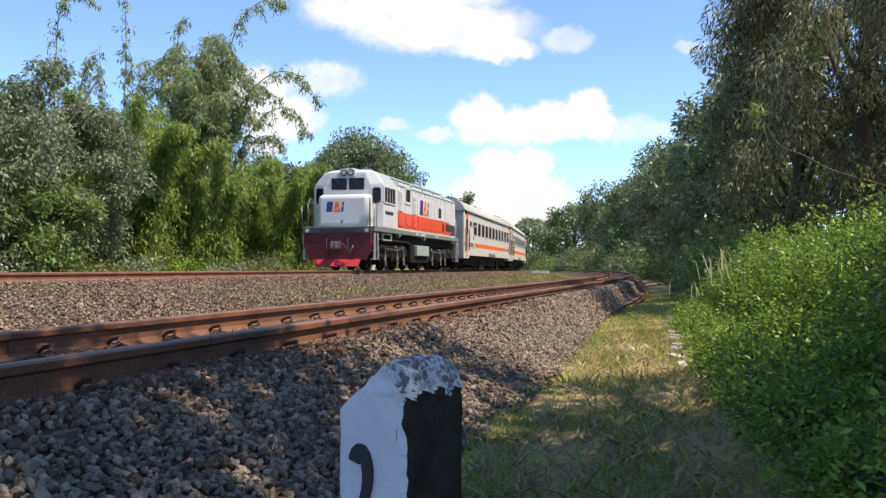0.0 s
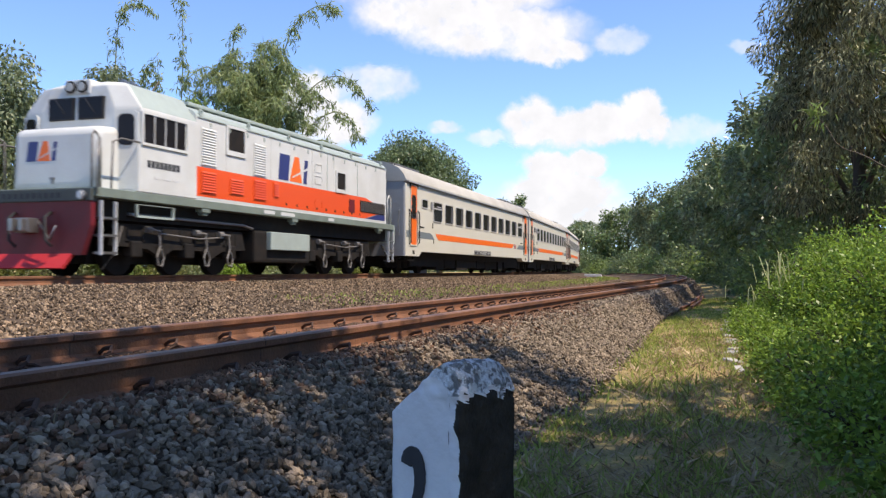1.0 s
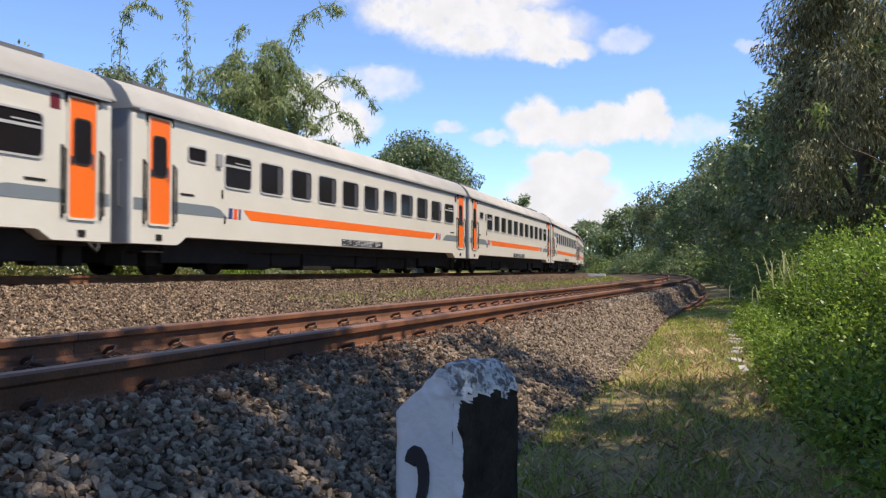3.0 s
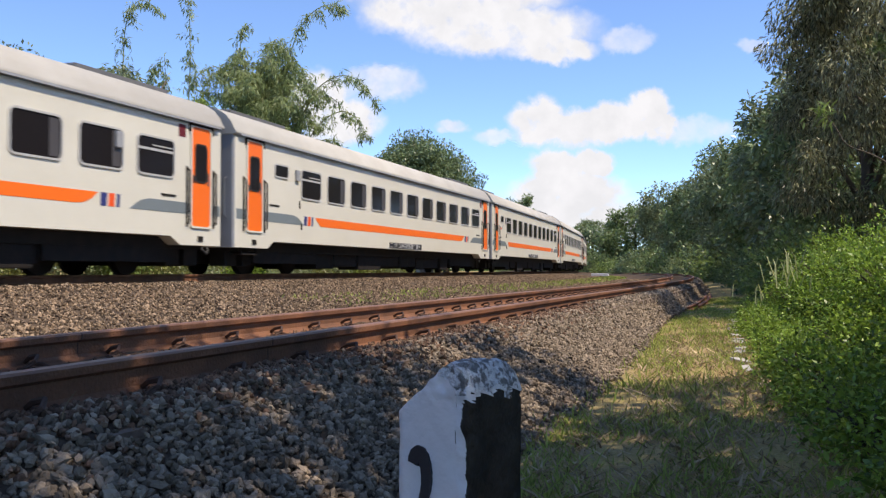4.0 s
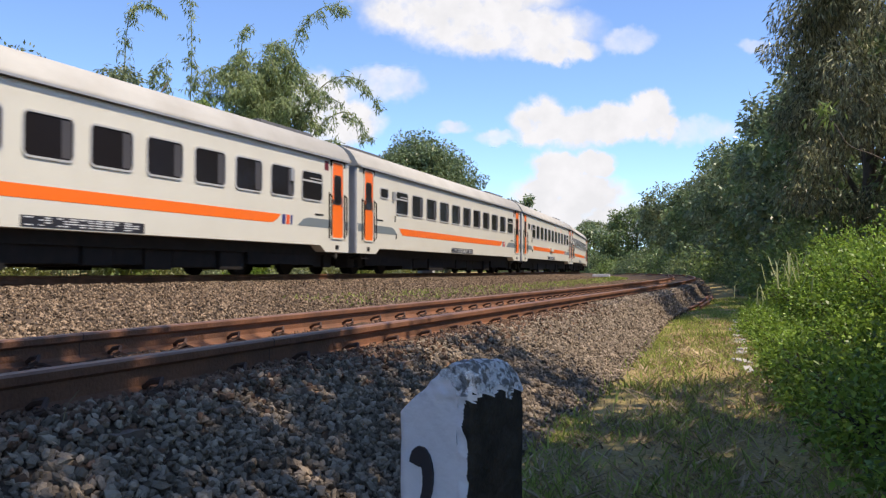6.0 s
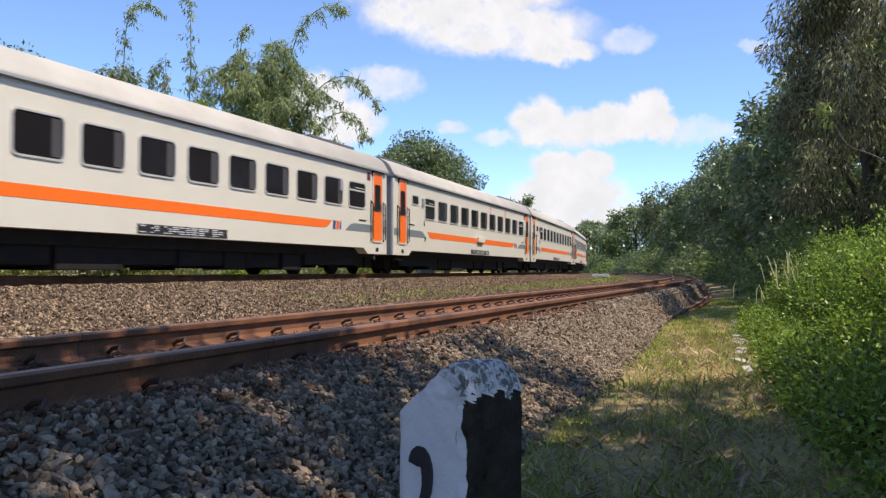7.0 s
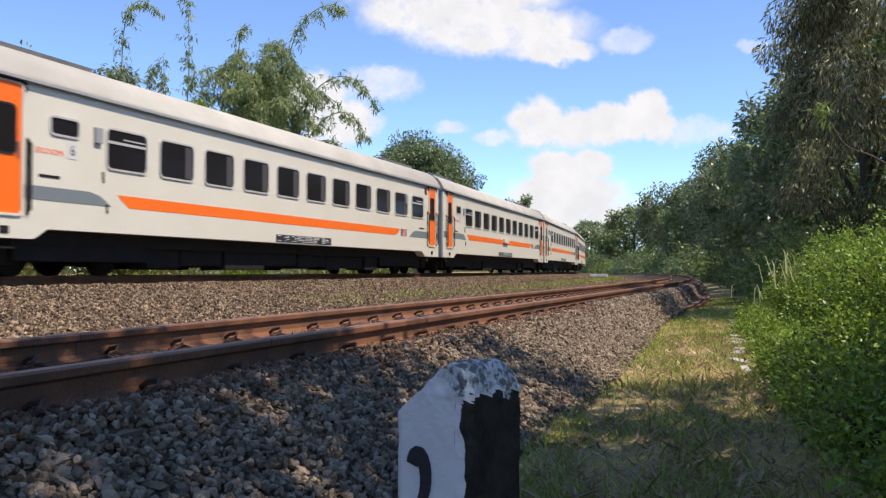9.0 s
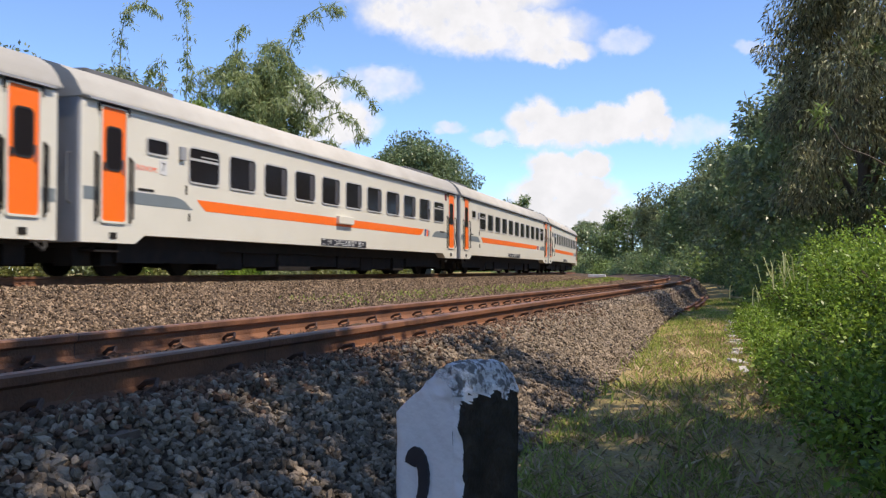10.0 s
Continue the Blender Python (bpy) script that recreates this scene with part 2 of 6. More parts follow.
def leaf_corners(rng, P, length, width, droop=0.3, out=None):
    """Folded leaves at the points P: base, side, tip, side."""
    n = len(P)
    d = rng.normal(size=(n, 3))
    if out is not None:
        d += out * 1.2
    d[:, 2] -= droop * 1.5
    d /= np.linalg.norm(d, axis=1)[:, None]
    up = rng.normal(size=(n, 3)) * 0.55 + np.array((0, 0, 1.0))
    s = np.cross(d, up)
    s /= np.linalg.norm(s, axis=1)[:, None] + 1e-6
    nn = np.cross(s, d)
    L = (length * rng.uniform(0.65, 1.25, n))[:, None]
    W = (width * rng.uniform(0.7, 1.2, n))[:, None] / 2
    mid = P + d * L * 0.45 + nn * W * 0.25
    return np.stack([P, mid + s * W, P + d * L - nn * L * 0.12, mid - s * W], axis=1).reshape(-1, 3)


# ---- the plan: two tracks side by side, straight, then bending away ----
BEND_Y, BEND_X = 18.97, -445.4
NEAR_X, FAR_X = -2.86, -11.87
NEAR_RAIL, FAR_RAIL = 0.52, 0.76


def along(s, x):
    """Place and heading at s metres along the line at offset x (of the straight part)."""
    if s <= BEND_Y:
        return Vector((x, s, 0)), 0.0
    r = x - BEND_X
    th = (s - BEND_Y) / (-10.37 - BEND_X)
    return Vector((BEND_X + r * math.cos(th), BEND_Y + r * math.sin(th), 0)), th


def plan_xy(s, d):
    s, d = np.asarray(s, float), np.asarray(d, float)
    th = np.maximum(s - BEND_Y, 0) / (-10.37 - BEND_X)
    r = d - BEND_X
    return np.where(s > BEND_Y, BEND_X + r * np.cos(th), d), np.where(s > BEND_Y, BEND_Y + r * np.sin(th), s)


def foot(s):
    return -1.15 - 0.55 * np.clip((np.asarray(s, float) - 7) / 10, 0, 1)


def bed_height(s, d):
    """Height of the gravel bed at s along and offset d."""
    s, d = np.asarray(s, float), np.asarray(d, float)
    ft = foot(s)
    z = np.interp(d, [-16.0, -15.2, -13.7, -10.2, -9.2, -6.4, -5.0, -4.2], [0.22, 0.30, 0.60, 0.60, 0.50, 0.24, 0.26, 0.355])
    right = 0.37 * np.clip((ft - d) / (ft + 1.95), 0, 1) + 0.025 * np.clip((-1.8 - d) / 0.25, 0, 1)
    return np.where(d > -4.2, right, z)


def sheet(name, s, d, z, mat):
    """A swept sheet over the grid s x d with heights z."""
    S, D = np.meshgrid(s, d, indexing="ij")
    X, Y = plan_xy(S, D)
    V = np.stack([X, Y, z(S, D)], -1).reshape(-1, 3)
    ns, nd = len(s), len(d)
    i = np.arange(ns - 1)[:, None] * nd + np.arange(nd - 1)[None]
    F = np.stack([i, i + nd, i + nd + 1, i + 1], -1).reshape(-1, 4)[:, ::-1]
    me = bpy.data.meshes.new(name)
    me.from_pydata(V.tolist(), [], F.tolist())
    me.materials.append(mat)
    me.polygons.foreach_set("use_smooth", [True] * len(me.polygons))
    return new(name, me)


def wob(S, D, k=1.0, amp=0.02):
    return amp * (np.sin(S * 3.1 * k + D * 1.7) * np.cos(D * 4.3 * k - S * 0.9) + 0.6 * np.sin(S * 7.3 * k + 2.0) * np.sin(D * 8.9 * k + 1.0))


# ---- ground ----
def ground_height(X, Y):
    D = np.where(Y > BEND_Y, BEND_X + np.hypot(X - BEND_X, Y - BEND_Y), X)
    z = np.interp(D, [-60, -18, -15, -13, -2.4, -1.0, 0.2, 1.2, 3.0, 9.0, 60], [0.3, 0.2, 0.15, -0.15, -0.2, 0.0, 0.0, 0.12, 0.6, 0.9, 1.5])
    return z + np.where((D > -1.6), wob(X, Y, 0.6, 0.012), 0)


def build_ground():
    xs = np.concatenate([[-3000, -1200, -500, -200, -90, -50, -30, -22], np.arange(-18, -2.4, 0.8), np.arange(-2.4, 2.4, 0.12), [3, 4, 6, 9, 15, 30, 60, 150, 500, 1200, 3000]])
    ys = np.concatenate([[-3000, -800, -200, -60, -20, -8, -3], np.arange(0, 24, 0.2), np.arange(24, 80, 2.0), [90, 110, 140, 180, 240, 330, 500, 900, 3000]])
    X, Y = np.meshgrid(xs, ys, indexing="ij")
    V = np.stack([X, Y, ground_height(X, Y)], -1).reshape(-1, 3)
    n = len(ys)
    i = np.arange(len(xs) - 1)[:, None] * n + np.arange(n - 1)[None]
    F = np.stack([i, i + n, i + n + 1, i + 1], -1).reshape(-1, 4)
    me = bpy.data.meshes.new("ground")
    me.from_pydata(V.tolist(), [], F.tolist())
    me.materials.append(SOIL)
    me.polygons.foreach_set("use_smooth", [True] * len(me.polygons))
    return tagged(new("ground", me), "grassy trodden earth beside the railway", "ground", kind="structure")


build_ground()
S_LONG = np.concatenate([np.arange(-160, -8, 8.0), np.arange(-8, 40, 0.4), np.arange(40, 330, 3.0)])
bed = sheet("gravel_bed", S_LONG, np.concatenate([np.arange(-16, -4.2, 0.35), np.arange(-4.2, -0.9, 0.12)]),
            lambda S, D: bed_height(S, D) + wob(S, D, 1.0, 0.012) - 0.02 - np.where(D > foot(S) - 0.02, 0.06, 0), BED)
tagged(bed, "brown gravel bed under and between the tracks", "ballast", kind="structure")


# ---- rails and sleepers ----
def rail_outline(h=0.159):
    half = [(0.07, 0), (0.07, 0.011), (0.02, 0.028), (0.008, 0.045), (0.008, 0.108), (0.034, 0.122), (0.036, 0.150), (0.028, 0.159)]
    return half + [(-x, z) for x, z in half[::-1]]


def rail(parent, x, top, s0=-160.0, s1=320.0):
    bm = bmesh.new()
    out = rail_outline()
    stations = [s0, -60.0, -20.0, BEND_Y - 2] + [BEND_Y + 2.0 * k for k in range(int((s1 - BEND_Y) / 2))]
    rings = []
    for s in stations:
        p, th = along(s, x)
        rings.append([bm.verts.new((p.x + a * math.cos(th), p.y + a * math.sin(th), top - 0.159 + b)) for a, b in out])
    n = len(out)
    for r, q in zip(rings, rings[1:]):
        for k in range(n):
            bm.faces.new((r[k], r[(k + 1) % n], q[(k + 1) % n], q[k]))
    bm.faces.new(rings[0])
    bm.faces.new(rings[-1][::-1])
    bmesh.ops.recalc_face_normals(bm, faces=bm.faces)
    ob = part("rail", bm, RUST, parent)
    ob.data.materials.append(HEAD)
    for p in ob.data.polygons:
        if p.normal.z > 0.6 and p.center.z > top - 0.02:
            p.material_index = 1
    return ob


def track(name, x, top, first, last, clips_to, label):
    t = empty(name, Matrix(), label, "railway track", kind="structure")
    for side in (-1, 1):
        rail(t, x + side * 0.5685, top)
    zt = top - 0.172
    proto = None
    clip = None
    k = 0
    s = first
    while s < last:
        p, th = along(s, x)
        m = pose(p.x, p.y, zt, 0, 0, math.degrees(th))
        if proto is None:
            bm = bmesh.new()
            prism(bm, [(-0.11, -0.18), (0.11, -0.18), (0.09, -0.01), (0.075, 0.0), (-0.075, 0.0), (-0.09, -0.01)], "x", -1.0, 1.0)
            sl = proto = part("sleeper", bm, SLEEPER, t)
            sl.matrix_basis = m
        else:
            sl = share("sleeper", proto, m, t)
        if s < clips_to:
            for side in (-1, 1):
                for edge in (-1, 1):
                    if clip is None:
                        bm = bmesh.new()
                        tube(bm, [(0.02, -0.075, 0.02), (0.06, -0.07, 0.028), (0.085, -0.045, 0.05), (0.07, -0.015, 0.068), (0.01, 0.0, 0.058), (-0.03, 0.02, 0.04), (-0.03, 0.05, 0.03), (0.02, 0.065, 0.03), (0.075, 0.055, 0.02)], 0.0095, 6)
                        box(bm, 0.02, 0.075, -0.05, 0.05, -0.002, 0.025, 0.004)
                        clip = part("rail_clip", bm, CLIP, sl, "rusty spring clip")
                        c = clip
                    else:
                        c = share("rail_clip", clip, Matrix(), sl, "rusty spring clip")
                    c.matrix_basis = pose(side * 0.5685 + edge * 0.05, 0, 0.0, 0, 0, 0 if edge > 0 else 180) @ Matrix.Diagonal((1.1, 1.1, 1.3, 1))
        s += 0.6
        k += 1
    return t


def rail_joints(parent, s, top, x):
    """The gap between two rail lengths."""
    for side in (-1, 1):
        cx = x + side * 0.5685
        bm = prism(bmesh.new(), [(cx + 1.03 * a, top - 0.1595 + 1.005 * b) for a, b in rail_outline()], "y", s - 0.004, s + 0.004)
        part("rail_joint", bm, CLIP, parent, "dark gap between two rails")


near_track = track("railway_track", NEAR_X, NEAR_RAIL, -2.4, 75, 34, "rust-brown unused-looking rails on dusty concrete sleepers")
track("railway_track", FAR_X, FAR_RAIL, -6.0, 75, 0, "brown rails of the running line under the train")


rail_joints(near_track, 4.0, NEAR_RAIL, NEAR_X)


# ---- the train ----
def rounded(y0, y1, z0, z1, r, n=4):
    pts = []
    for cy, cz, a0 in ((y1 - r, z1 - r, 0), (y0 + r, z1 - r, 90), (y0 + r, z0 + r, 180), (y1 - r, z0 + r, 270)):
        for k in range(n + 1):
            a = radians(a0 + 90 * k / n)
            pts.append((cy + r * math.cos(a), cz + r * math.sin(a)))
    return pts


def ring(bm, outer, inner, x0, x1):
    """A frame between two outlines of (y, z), from x0 to x1."""
    n = len(outer)
    v = [[bm.verts.new((x, *p)) for p in o] for o, x in ((outer, x0), (outer, x1), (inner, x1), (inner, x0))]
    fs = []
    for a, b in ((0, 1), (1, 2), (2, 3), (3, 0)):
        for k in range(n):
            fs.append(bm.faces.new((v[a][k], v[a][(k + 1) % n], v[b][(k + 1) % n], v[b][k])))
    bmesh.ops.recalc_face_normals(bm, faces=fs)
    return bm


def window_unit(parent, x, y0, y1, z0, z1, r=0.09, split=False, wall=1.495):
    """A framed dark pane on the wall x = wall; built about its own centre."""
    w, h = (y1 - y0) / 2, (z1 - z0) / 2
    fr = part("window", ring(bmesh.new(), rounded(-w - 0.035, w + 0.035, -h - 0.035, h + 0.035, r + 0.03), rounded(-w, w, -h, h, r), -0.03, 0.022), ALU, parent)
    bm = prism(bmesh.new(), rounded(-w + 0.001, w - 0.001, -h + 0.001, h - 0.001, r), "x", -0.02, 0.006)
    part("pane", bm, GLASS, fr)
    # added grey band imitating the motion ghost beside the pane, no real fitting
    if not split and w > 0.4:
        part("blind", B((0.0062, 0.0085, w * 0.52, w - 0.03, -h + 0.03, h - 0.03)), GHOST_BAND, fr)
    if split:
        part("transom", B((0.004, 0.018, -w + 0.01, w - 0.01, h * 0.28, h * 0.42)), ALU, fr)
        part("transom", B((0.004, 0.014, -w * 0.2, w - 0.03, h * 0.55, h * 0.62)), ALU, fr)
    fr.matrix_basis = pose(x, (y0 + y1) / 2, (z0 + z1) / 2, 0, 0, 0)
    return fr


def again(ob, m):
    """The same part with its pieces at another place on its thing."""
    return copy_thing(ob, m)


def stripe(parent, name, pts, mat, side=1, lift=0.004):
    return part(name, prism(bmesh.new(), pts, "x", side * 1.4955, side * (1.4955 + lift)), mat, parent)


def wheelset(parent, y, radius=0.39, gauge=1.067):
    bm = bmesh.new()
    for sx in (-1, 1):
        cyl(bm, (sx * (gauge / 2 + 0.06), y, radius), radius, 0.12, n=28)
        cyl(bm, (sx * (gauge / 2 + 0.0), y, radius), radius + 0.027, 0.03, n=28)
    cyl(bm, (0, y, radius), 0.075, 1.7, n=12)
    return part("wheelset", bm, DARK, parent, "blackened steel wheels on an axle")


def coach_bogie(parent, y):
    bm = bmesh.new()
    for sx in (-1, 1):
        prism(bm, [(y - 1.6, 0.42), (y - 1.5, 0.56), (y - 0.9, 0.58), (y - 0.5, 0.42), (y + 0.5, 0.42), (y + 0.9, 0.58), (y + 1.5, 0.56), (y + 1.6, 0.42), (y + 1.3, 0.34), (y + 0.8, 0.40), (y + 0.5, 0.26), (y - 0.5, 0.26), (y - 0.8, 0.40), (y - 1.3, 0.34)], "x", sx * 0.86, sx * 0.98)
        for dy in (-1.1, 1.1):
            box(bm, sx * 0.84, sx * 1.04, y + dy - 0.13, y + dy + 0.13, 0.26, 0.50, 0.02)
            for e in (-0.22, 0.22):
                cyl(bm, (sx * 0.92, y + dy + e, 0.52), 0.07, 0.2, "z", 12)
        cyl(bm, (sx * 0.95, y, 0.52), 0.12, 0.34, "z", 14)
    box(bm, -0.9, 0.9, y - 0.2, y + 0.2, 0.36, 0.55)
    b = part("bogie", bm, DARK, parent, "grimy black bogie")
    for dy in (-1.1, 1.1):
        wheelset(b, y + dy)
    return b


COACH = 20.92
HALF = COACH / 2


def build_coach():
    """A passenger coach, along y about its middle, rail top at z = 0, its numbered end at -y."""
    c = empty("passenger_coach", Matrix(), "cream passenger coach with an orange stripe and orange doors", "train coach", "coaches of the train")
    y0, y1 = -HALF + 0.24, HALF - 0.24
    # walls with dropped ends
    bm = bmesh.new()
    prism(bm, [(y0, 0.57), (y0 + 1.42, 0.57), (y0 + 1.72, 0.73), (y1 - 1.72, 0.73), (y1 - 1.42, 0.57), (y1, 0.57), (y1, 2.93), (y0, 2.93)], "x", -1.495, 1.495)
    es = [e for e in bm.edges if abs(e.verts[0].co.y) > HALF - 0.3 and abs(e.verts[1].co.y) > HALF - 0.3 and abs(e.verts[0].co.x) > 1.4 and abs(e.verts[0].co.x - e.verts[1].co.x) < 0.01]
    bmesh.ops.bevel(bm, geom=es, offset=0.07, segments=3, affect="EDGES", profile=0.5)
    body = part("body", bm, CREAM, c)
    body.data.materials.append(ENDGREY)
    for p in body.data.polygons:
        if abs(p.normal.y) > 0.55:
            p.material_index = 1
    # roof
    arc = [(1.53, 2.945), (1.545, 2.99), (1.50, 3.05), (1.43, 3.19), (1.30, 3.345), (1.07, 3.485), (0.76, 3.58), (0.4, 3.63), (0, 3.65)]
    arc = arc + [(-x, z) for x, z in arc[-2::-1]]
    bm = prism(bmesh.new(), arc, "y", y0 - 0.02, y1 + 0.02)
    roof = part("roof", bm, ROOF, c, "weathered pale grey arched roof")
    for p in roof.data.polygons:
        p.use_smooth = abs(p.normal.y) < 0.5
    part("gutter", B((1.53, 1.575, y0 + 0.15, y1 - 0.15, 2.925, 2.965)), ENDGREY, roof)
    part("gutter", B((-1.575, -1.53, y0 + 0.15, y1 - 0.15, 2.925, 2.965)), ENDGREY, roof)
    for ye in (y0 + 2.2, y1 - 2.2):
        unit = part("air_conditioner", B((-0.74, 0.74, ye - 1.25, ye + 1.25, 3.5, 3.655), bevel=0.02), ROOF_UNIT, c, "low grey roof air-conditioning unit")
        for k in range(5):
            part("grille", B((-0.66, 0.66, ye - 1.05 + 0.45 * k, ye - 0.8 + 0.45 * k, 3.65, 3.69), bevel=0.012), ROOF_UNIT, unit)
        for e in (-1, 1):
            part("side_rail", B((e * 0.80, e * 0.84, ye - 1.3, ye + 1.3, 3.54, 3.635), bevel=0.008), ROOF_UNIT, unit)
    # side fittings, both sides
    first = {}
    for side in (1, -1):
        turn = 0 if side > 0 else 180

        def put(key, make, yy, zz):
            m = pose(side * 1.495, yy, zz, 0, 0, turn)
            if key in first:
                return again(first[key], m)
            first[key] = make()
            first[key].matrix_basis = m
            return first[key]

        for k in range(11):
            yc = -HALF + 3.84 + 1.467 * k
            kind = "split" if k in (0, 10) else "plain"
            put(kind, lambda: window_unit(c, 0, -0.52, 0.52, -0.328, 0.328, split=kind == "split"), yc, 2.155)
        put("small", lambda: window_unit(c, 0, -0.30, 0.30, -0.125, 0.125, 0.05), -HALF + 2.3, 2.355)
        for ye in (-HALF + 1.07, HALF - 1.0):
            def door():
                d = part("door", prism(bmesh.new(), rounded(-0.31, 0.31, -0.96, 0.96, 0.06), "x", -0.02, 0.012), ORANGE, c, "orange entrance door with a tall window")
                part("door_frame", ring(bmesh.new(), rounded(-0.355, 0.355, -1.0, 1.01, 0.08), rounded(-0.312, 0.312, -0.962, 0.962, 0.06), -0.02, 0.028), CREAM, d)
                part("pane", prism(bmesh.new(), rounded(-0.18, 0.18, -0.08, 0.62, 0.08), "x", 0.01, 0.017), GLASS, d)
                part("pane_frame", ring(bmesh.new(), rounded(-0.21, 0.21, -0.11, 0.65, 0.1), rounded(-0.18, 0.18, -0.08, 0.62, 0.08), 0.01, 0.024), RUBBER, d)
                for s2 in (-1, 1):
                    bm = bmesh.new()
                    tube(bm, [(0.0, s2 * 0.45, -0.95), (0.07, s2 * 0.45, -0.9), (0.07, s2 * 0.45, 0.1), (0.0, s2 * 0.45, 0.15)], 0.019, 7)
                    box(bm, 0.0, 0.01, s2 * 0.45 - 0.035, s2 * 0.45 + 0.035, -0.98, 0.18)
                    part("handrail", bm, DARK, d, "dark vertical grab rail")
                part("drip_hood", B((-0.01, 0.05, -0.37, 0.37, 0.985, 1.02), (-0.01, 0.04, -0.40, -0.36, 0.86, 1.0), (-0.01, 0.04, 0.36, 0.40, 0.86, 1.0)), DARK, d, "dark drip hood over the door")
                part("lock_plate", B((0.01, 0.02, -0.27, -0.2, -0.12, 0.02)), RUBBER, d)
                part("step_light", B((-0.01, 0.012, -0.09, 0.09, -1.26, -1.15)), DARK, d)
                part("door_latch", B((0.01, 0.03, 0.22, 0.26, -0.15, 0.1)), STEEL, d)
                return d
            put("door", door, ye, 1.9)
        # paint stripes
        stripe(c, "orange_stripe", [(-HALF + 3.6, 1.385), (-HALF + 3.68, 1.315), (-HALF + 3.9, 1.175), (HALF - 4.5, 1.175), (HALF - 4.3, 1.19), (HALF - 4.1, 1.27), (HALF - 3.95, 1.385)], ORANGE, side)
        stripe(c, "grey_stripe", [(y0 + 0.08, 1.17), (y0 + 0.08, 1.385), (-HALF + 2.9, 1.385), (-HALF + 3.15, 1.335), (-HALF + 3.45, 1.17)], GREYSTRIPE, side)
        stripe(c, "grey_stripe", [(y1 - 0.08, 1.165), (y1 - 0.08, 1.38), (HALF - 2.6, 1.38), (HALF - 2.85, 1.33), (HALF - 3.15, 1.165)], GREYSTRIPE, side)
        # maker's mark as three slanted bars, and the data panel
        yk = HALF - 3.62
        for dy, w, mt in ((-0.2, 0.15, BLUE), (0.0, 0.15, ORANGE_LOCO), (0.17, 0.08, BLUE)):
            stripe(c, "emblem_bar", [(yk + dy - w / 2, 1.165), (yk + dy + w / 2, 1.165), (yk + dy + w / 2 + 0.02, 1.39), (yk + dy - w / 2 + 0.02, 1.39)], mt, side)
        panel = part("data_panel", B((side * 1.4955, side * 1.5015, -HALF + 9.15, -HALF + 12.05, 0.75, 0.925)), INK, c, "black panel with rows of small pale lettering")
        bm = bmesh.new()
        rng = random.Random(5)
        yy = -HALF + 9.22
        while yy < -HALF + 11.9:
            w = rng.uniform(0.08, 0.22)
            for z in (0.775, 0.815, 0.855, 0.89):
                if rng.random() < 0.75:
                    box(bm, side * 1.5015, side * 1.5035, yy, yy + w, z, z + 0.018)
            yy += w + rng.choice((0.03, 0.05, 0.14))
        tagged(part("lettering", bm, PALE, panel), kind="stuff")
        for ys in (-HALF + 3.2, -HALF + 3.3):
            part("bracket", B((side * 1.49, side * 1.52, ys, ys + 0.03, 1.56 if ys < -HALF + 3.25 else 1.05, 1.74 if ys < -HALF + 3.25 else 1.2)), DARK, c)
        part("lamp_bracket", B((side * 1.49, side * 1.55, -HALF + 2.98, -HALF + 3.16, 2.2, 2.46), bevel=0.01), ENDGREY, c)
        part("vent_slot", B((side * 1.49, side * 1.506, -HALF + 1.75, -HALF + 2.2, 1.53, 1.57)), DARK, c)
        part("vent_slot", B((side * 1.49, side * 1.506, HALF - 2.25, HALF - 1.8, 1.46, 1.50)), DARK, c)
        part("lamp_bracket", B((side * 1.49, side * 1.55, HALF - 3.55, HALF - 3.38, 2.18, 2.46), bevel=0.01), ENDGREY, c)
        part("warning_plate", B((side * 1.4955, side * 1.5, HALF - 1.72, HALF - 1.50, 2.62, 2.86)), RED, c, "small dark red plate beside the door")
        part("step", B((side * 1.1, side * 1.42, -HALF + 0.7, -HALF + 1.35, 0.42, 0.46), (side * 1.36, side * 1.4, -HALF + 0.7, -HALF + 0.74, 0.44, 0.6), (side * 1.36, side * 1.4, -HALF + 1.31, -HALF + 1.35, 0.44, 0.6)), DARK, c)
    # gangways, couplers, underframe
    for sy in (-1, 1):
        bm = bmesh.new()
        for k in range(4):
            ya = sy * (HALF - 0.24 + 0.06 * k)
            box(bm, -0.55 - 0.03 * (k % 2), 0.55 + 0.03 * (k % 2), min(ya, ya + sy * 0.058), max(ya, ya + sy * 0.058), 0.95, 3.0 + 0.03 * (k % 2))
        part("gangway_bellows", bm, RUBBER, c, "black folded gangway bellows")
        bm = B((-0.13, 0.13, sy * HALF - 0.35, sy * HALF + 0.35, 0.66, 0.9), bevel=0.03)
        part("coupler", bm, DARK, c)
        for sx in (-1, 1):
            part("brake_hose", tube(bmesh.new(), [(sx * 0.7, sy * (HALF - 0.25), 0.9), (sx * 0.95, sy * (HALF - 0.1), 0.5), (sx * 0.98, sy * (HALF + 0.0), 0.42)], 0.032, 7), RUBBER, c)
            part("end_handrail", tube(bmesh.new(), [(sx * 1.3, sy * (HALF - 0.25), 1.2), (sx * 1.3, sy * (HALF - 0.16), 1.24), (sx * 1.3, sy * (HALF - 0.16), 2.0), (sx * 1.3, sy * (HALF - 0.25), 2.04)], 0.016, 6), STEEL, c, "worn grey end grab rail")
        coach_bogie(c, sy * 7.25)
    rngb = random.Random(11)
    bm = bmesh.new()
    box(bm, -1.22, 1.22, y0 + 0.3, y1 - 0.3, 0.5, 0.78)
    box(bm, -0.8, 0.8, -5.2, 5.2, 0.16, 0.6)
    box(bm, -0.5, 0.5, -9.6, 9.6, 0.24, 0.6)
